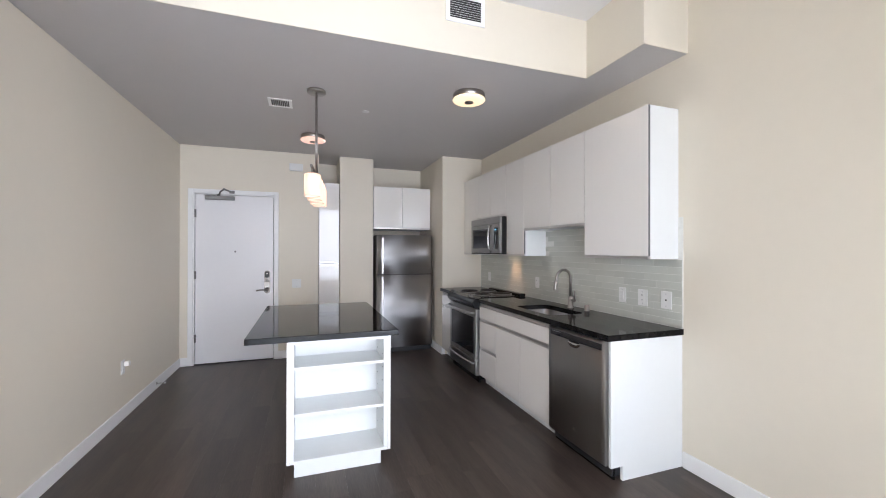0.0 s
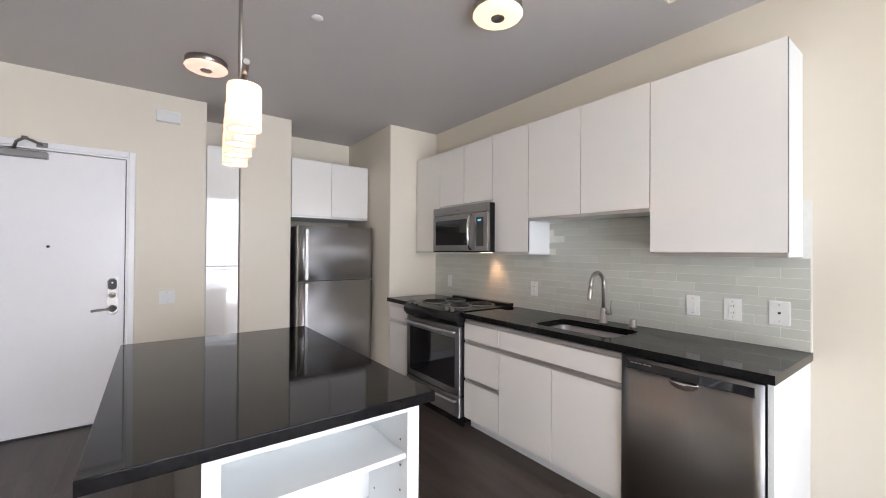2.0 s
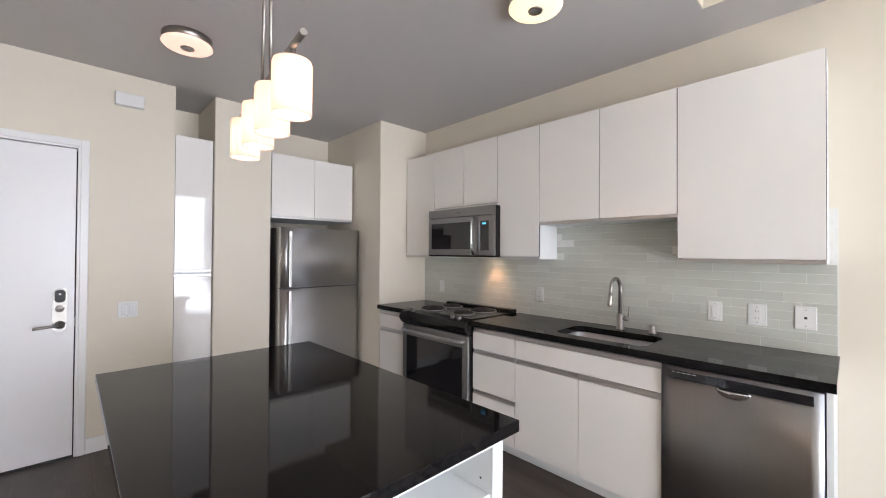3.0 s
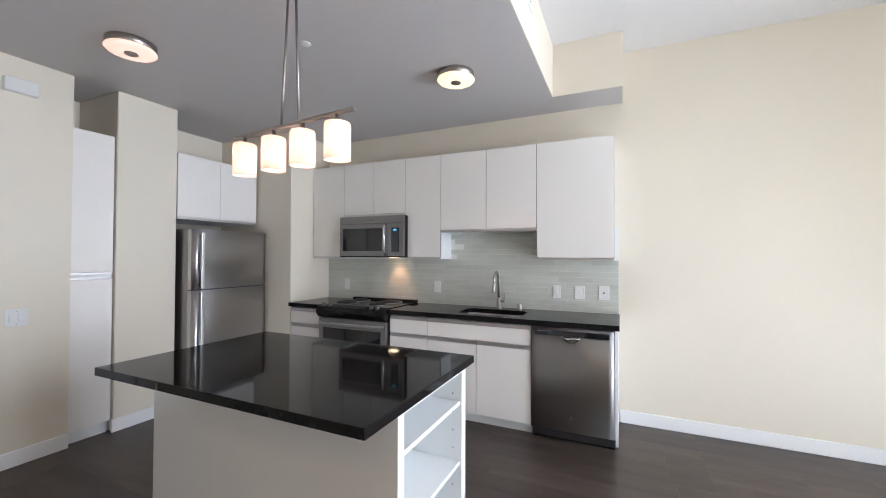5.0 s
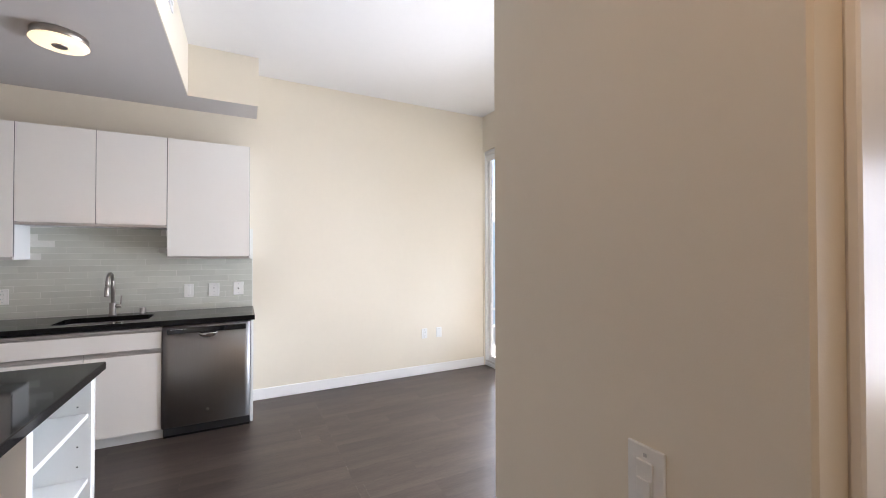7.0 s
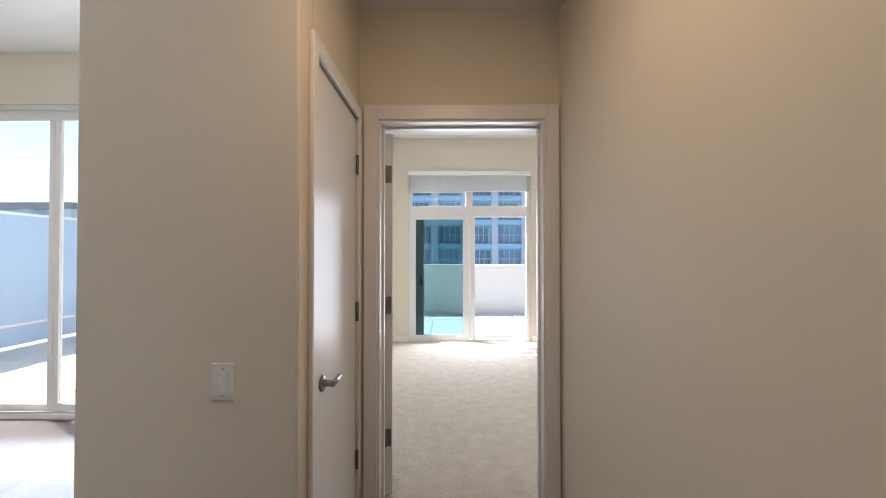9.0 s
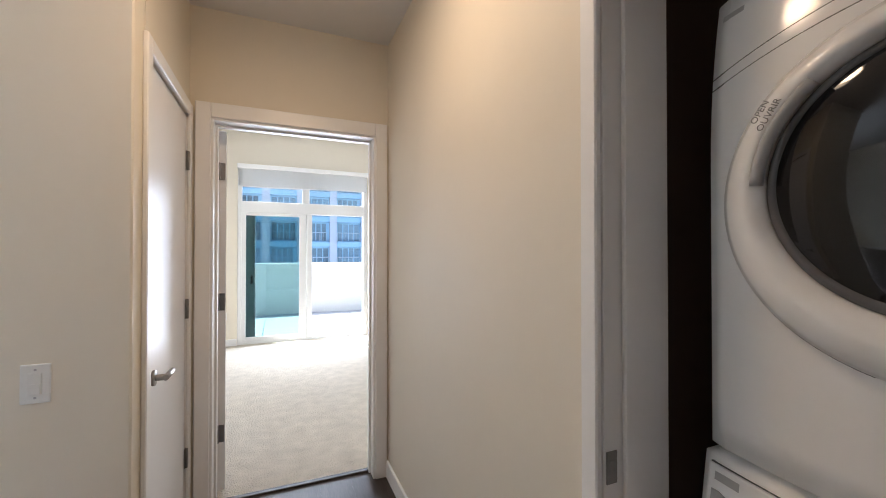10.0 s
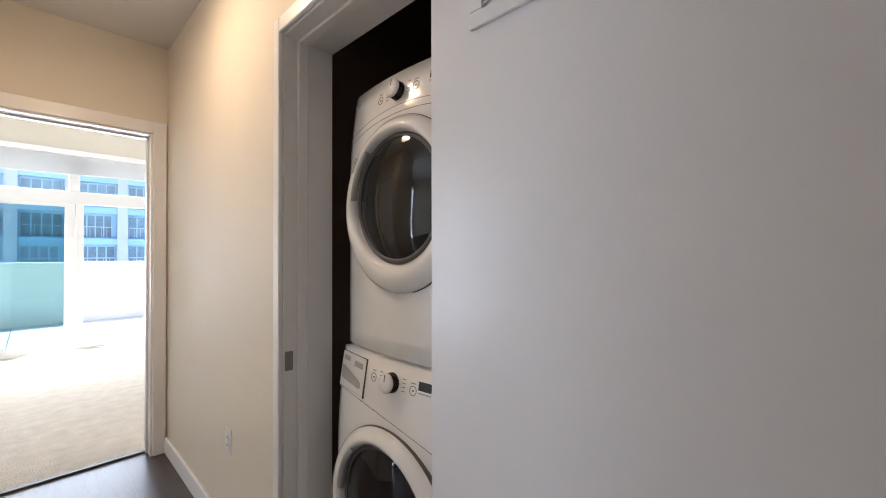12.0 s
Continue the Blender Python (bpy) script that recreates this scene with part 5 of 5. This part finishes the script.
    for g in range(4):
        ya = 3.218 + 0.036 * g
        for r2 in range(4 - g // 2):
            printed("legend", ya, ya + 0.015, kz + 0.020 - 0.009 * r2, kz + 0.0218 - 0.009 * r2, PRINT)
        key = printed("key", ya - 0.002, ya + 0.026, kz - 0.026, kz - 0.014, ENAMEL_GREY)
        part("key_face", turned(box(0.0, 0.0009, -0.0128, 0.0128, -0.0048, 0.0048, 0), mount(ya + 0.012, kz - 0.020)), ENAMEL, key)
    for dy in (-0.066, 0.046):
        for r2 in range(4):
            printed("legend", ky + dy, ky + dy + 0.014, kz + 0.020 - 0.012 * r2, kz + 0.0222 - 0.012 * r2, PRINT)
    if dryer:
        for word, dz, out in (("OPEN", 0.009, 0.0295), ("OUVRIR", -0.011, 0.0352)):
            text = new("door_lettering", bpy.data.curves.new("door_lettering", "FONT"))
            text.data.body, text.data.size, text.data.align_x, text.data.extrude = word, 0.016, "CENTER", 0.0003
            text.data.materials.append(PRINT)
            text.matrix_world = Matrix.Translation(-m.location) @ Matrix.Translation((cx + out, yc - 0.205, zc + 0.158)) @ Matrix.Rotation(radians(57), 4, "X") @ Matrix.Translation((0, 0, dz - 0.006)) @ Matrix(((0, 0, 1, 0), (1, 0, 0, 0), (0, 1, 0, 0), (0, 0, 0, 1)))
            text.parent = m
            tagged(text)
        printed("badge", 3.315, 3.350, z1 - 0.150, z1 - 0.140, ENAMEL_GREY)
    else:
        dm = mount(2.792, z1 - 0.066)
        dd = part("dispenser_drawer", turned(box(-0.03, 0.0022, -0.096, 0.093, -0.080, 0.050, 0.006, 2), dm), ENAMEL, m)
        part("drawer_gap", turned(join(box(-0.02, 0.0012, 0.0935, 0.0958, -0.080, 0.050, 0), box(-0.02, 0.0012, -0.090, 0.0958, 0.0505, 0.0525, 0)), dm), GASKET_GAP_SHADE, dd)
        part("drawer_pull", turned(outline([(-0.082, 0.000), (-0.083, -0.040), (-0.074, -0.048), (0.062, -0.056), (0.072, -0.049), (0.069, -0.036), (0.052, -0.028), (-0.066, 0.000)], -0.001, 0.0034), dm @ Matrix(((0, 0, 1, 0), (1, 0, 0, 0), (0, 1, 0, 0), (0, 0, 0, 1)))), ENAMEL_GREY, dd, "grey recessed drawer pull")
        part("drawer_badge", turned(box(0.0018, 0.0030, 0.012, 0.074, 0.012, 0.031, 0), dm), ENAMEL_GREY, dd)
        part("drawer_mark", turned(box(0.0018, 0.0030, -0.078, -0.028, 0.020, 0.036, 0), dm), ENAMEL_GREY, dd)
    return m


machine("washing_machine", 0.0, 0.994, -2.809, "white front-loading washing machine in the closet", False)
machine("tumble_dryer", 1.000, 1.960, -2.862, "white tumble dryer stacked on the washing machine", True)


# ---- bedroom fan ----
def ceiling_fan(x, y):
    z = HB
    f = thing("ceiling_fan", (x, y, z), "white ceiling fan with slim blades, at rest", "fan")
    part("canopy", lathe([(0, 0), (0.07, 0), (0.06, -0.04), (0.02, -0.06), (0, -0.06)], (x, y, z), "z", 28), TRIM, f)
    part("downrod", rod(0.012, 0.18, (x, y, z - 0.23)), TRIM, f)
    part("motor", lathe([(0, 0), (0.05, 0), (0.10, -0.03), (0.11, -0.08), (0.07, -0.12), (0, -0.13)], (x, y, z - 0.22), "z", 32), TRIM, f)
    for k in range(3):
        part("blade", turned(outline([(0.10, -0.035), (0.22, -0.06), (0.64, -0.055), (0.66, 0.0), (0.64, 0.055), (0.22, 0.05), (0.10, 0.035)], -0.004, 0.004),
                             Matrix.Translation((x, y, z - 0.29)) @ Matrix.Rotation(radians(-29 + 120 * k), 4, "Z") @ Matrix.Rotation(radians(10), 4, "X")), TRIM, f)
    part("light_bowl", lathe([(0, -0.06), (0.06, -0.05), (0.085, -0.01), (0.085, 0.0)], (x, y, z - 0.345), "z", 28), PLASTIC, f)


ceiling_fan(-2.72, -1.31)

# ---- outside ----
structure("ground", box(-60, 60, -90, 40, -12.2, -12.0, 0), CONCRETE, "pale street level far below the patio")
structure("pavement_patio", box(-9.0, 5.2, -6.9, -0.57, -0.16, -0.02, 0), STUCCO, "bed under the pale patio pavers")
structure("pavement_slab", box(-9.0, 5.2, -7.0, -0.57, -12.0, -0.16, 0), STUCCO, "storeys under the patio")
pw = thing("parapet", (-2, -6.6, 0), "white stucco parapet wall round the patio", "parapet")
part("wall", box(-9.0, 5.2, -6.75, -6.5, -0.02, 1.08, 0.004), STUCCO, pw)
part("coping", box(-9.05, 5.25, -6.80, -6.45, 1.08, 1.17, 0.006), STUCCO, pw)
pd = thing("privacy_screen", (4.5, -3.2, 0), "pale blue frosted glass patio screen between white rails", "screen")
part("rail", box(4.48, 4.54, -6.45, -0.6, 0.33, 0.37, 0.004), VINYL, pd)
part("rail", box(4.48, 4.54, -6.45, -0.6, 2.02, 2.06, 0.004), VINYL, pd)
for k in range(5):
    y = -6.4 + 1.42 * k
    part("post", box(4.48, 4.54, y - 0.03, y + 0.03, -0.02, 2.02, 0.004), VINYL, pd)
    if k < 4:
        part("pane", box(4.505, 4.515, y + 0.03, y + 1.39, 0.37, 2.02, 0), FROSTED, pd)
        part("lower_pane", box(4.505, 4.515, y + 0.03, y + 1.39, 0.04, 0.33, 0), FROSTED, pd)
structure("wall_outer_east", box(XE + 0.15, 5.2, -0.57, 0.2, -0.02, 6.0, 0), STUCCO, "white stucco outer wall beside the patio")


def far_building(x0, y, z0, storeys, bays, pitch=3.6, h=2.88):
    """Pillars and floor slabs in front of a recessed wall, one wide barred window and a rail in each bay."""
    x1 = x0 + pitch * bays
    b = thing("apartment_building", ((x0 + x1) / 2, y, z0), "blue and white apartment building across the street", "building")
    part("wall", box(x0, x1, y - 8, y - 0.4, z0, z0 + h * storeys, 0), FACADE, b)
    part("roof", box(x0 - 0.3, x1 + 0.3, y - 8.3, y, z0 + h * storeys, z0 + h * storeys + 0.6, 0), ROOF, b)
    for s in range(storeys):
        part("floor_slab", box(x0, x1, y - 0.4, y + 0.1, z0 + h * s - 0.30, z0 + h * s + 0.30, 0), FACADE, b)
    for k in range(bays + 1):
        part("pillar", box(x0 + pitch * k - 0.4, x0 + pitch * k + 0.4, y - 0.4, y + 0.2, z0, z0 + h * storeys, 0), FACADE_PALE, b)
    upright = Matrix(((1, 0, 0, 0), (0, 0, 1, 0), (0, -1, 0, 0), (0, 0, 0, 1)))
    for s in range(storeys):
        za, zb = z0 + h * s + 0.36, z0 + h * s + h - 0.42
        zm = za + (zb - za) * 0.48
        for k in range(bays):
            xa, xb = x0 + pitch * k + (0.5 if (s + k) % 3 else 0.75), x0 + pitch * (k + 1) - 0.5
            n = 4
            step = (xb - xa) / n
            cells = [(xa + step * j + 0.05, xa + step * (j + 1) - 0.05, q0, q1) for j in range(n) for q0, q1 in ((za + 0.06, zm - 0.04), (zm + 0.04, zb - 0.06))]
            holes = [[(p0, -q0), (p1, -q0), (p1, -q1), (p0, -q1)] for p0, p1, q0, q1 in cells]
            win = part("window", turned(outline([(xa, -za), (xb, -za), (xb, -zb), (xa, -zb)], y - 0.40, y - 0.32, holes), upright), FACADE, b)
            part("pane", box(xa + 0.04, xb - 0.04, y - 0.405, y - 0.38, za + 0.05, zb - 0.05, 0), FAR_GLASS, win)
            part("railing", join(box(xa - 0.1, xb + 0.1, y - 0.02, y + 0.02, za + 0.95, za + 1.0, 0), *[box(xa + (xb - xa) * j / 6 - 0.015, xa + (xb - xa) * j / 6 + 0.015, y - 0.015, y + 0.015, z0 + h * s + 0.28, za + 0.96, 0) for j in range(7)]), FACADE_PALE, b)
    return b


far_building(-33.1, -44, -12.0, 9, 13)
far_building(30, -30, -12.0, 6, 6)

# ---- splashback tiles ----
sb = tagged(part("wall_splashback", box(2.424, XE, 2.232, 5.40, 0.915, 1.66, 0), GROUT), "pale green glass subway tile splashback", "splashback", kind="structure")
TH, TW = 0.0508, 0.305


def piece_mesh(w, h, d, name):
    bm = box(-d, 0, -w / 2, w / 2, -h / 2, h / 2, 0.0005)
    me = bpy.data.meshes.new(name)
    bm.to_mesh(me)
    bm.free()
    return me


tile_cache = {}
for row in range(15):
    z = 0.917 + TH * (row + 0.5)
    y = 2.236 - (0.0, 0.17, 0.08)[row % 3] - 0.02 * (row % 2)
    while y < 5.40:
        a, b = max(y, 2.236), min(y + TW, 5.396)
        y += TW
        if b - a < 0.012 or (row > 8 and not (2.88 < (a + b) / 2 < 3.81)):
            continue
        key = round(b - a, 3)
        if key not in tile_cache:
            tile_cache[key] = piece_mesh(key - 0.0018, TH - 0.0018, 0.0015, "tile")
            tile_cache[key].materials.append(TILE)
        ob = new("tile", tile_cache[key])
        ob.parent = sb
        ob.location = (2.4245, (a + b) / 2, z)

# ---- floor planks ----
PW, PL = 0.182, 1.22
plank_cache = {}
rng = random.Random(4)


def planks(x0, x1, y0, y1):
    x = x0
    while x < x1 - 0.01:
        xb = min(x + PW, x1)
        y = y0 - rng.random() * PL
        while y < y1:
            a, b = max(y, y0), min(y + PL, y1)
            y += PL
            if b - a < 0.03:
                continue
            key = (round(xb - x, 3), round(b - a, 2))
            if key not in plank_cache:
                bm = box(-key[0] / 2 + 0.0002, key[0] / 2 - 0.0002, -(b - a) / 2 + 0.0002, (b - a) / 2 - 0.0002, -0.006, 0, 0)
                me = bpy.data.meshes.new("plank")
                bm.to_mesh(me)
                bm.free()
                me.materials.append(PLANK)
                plank_cache[key] = me
            ob = new("plank", plank_cache[key])
            ob.parent = floor
            ob.location = ((x + xb) / 2, (a + b) / 2, 0)
        x = xb


planks(-1.52, XE, 1.70, 6.5)
planks(-0.85, XE, -0.57, 1.70)
planks(-2.78, -1.52, 0.70, 5.9)

# ---- patio pavers ----
pav = scene.objects["pavement_patio"]
pm = None
for i in range(15):
    for j in range(7):
        x, y = -8.5 + 0.9 * i, -6.05 + 0.85 * j
        if y > -0.6 or (y > -3.6 and x < -0.9):
            continue
        if pm is None:
            bm = box(-0.445, 0.445, -0.42, 0.42, 0, 0.02, 0.004)
            pm = bpy.data.meshes.new("paver")
            bm.to_mesh(pm)
            bm.free()
            pm.materials.append(CONCRETE)
        ob = new("paver", pm)
        ob.parent = pav
        ob.location = (x, y, -0.02)
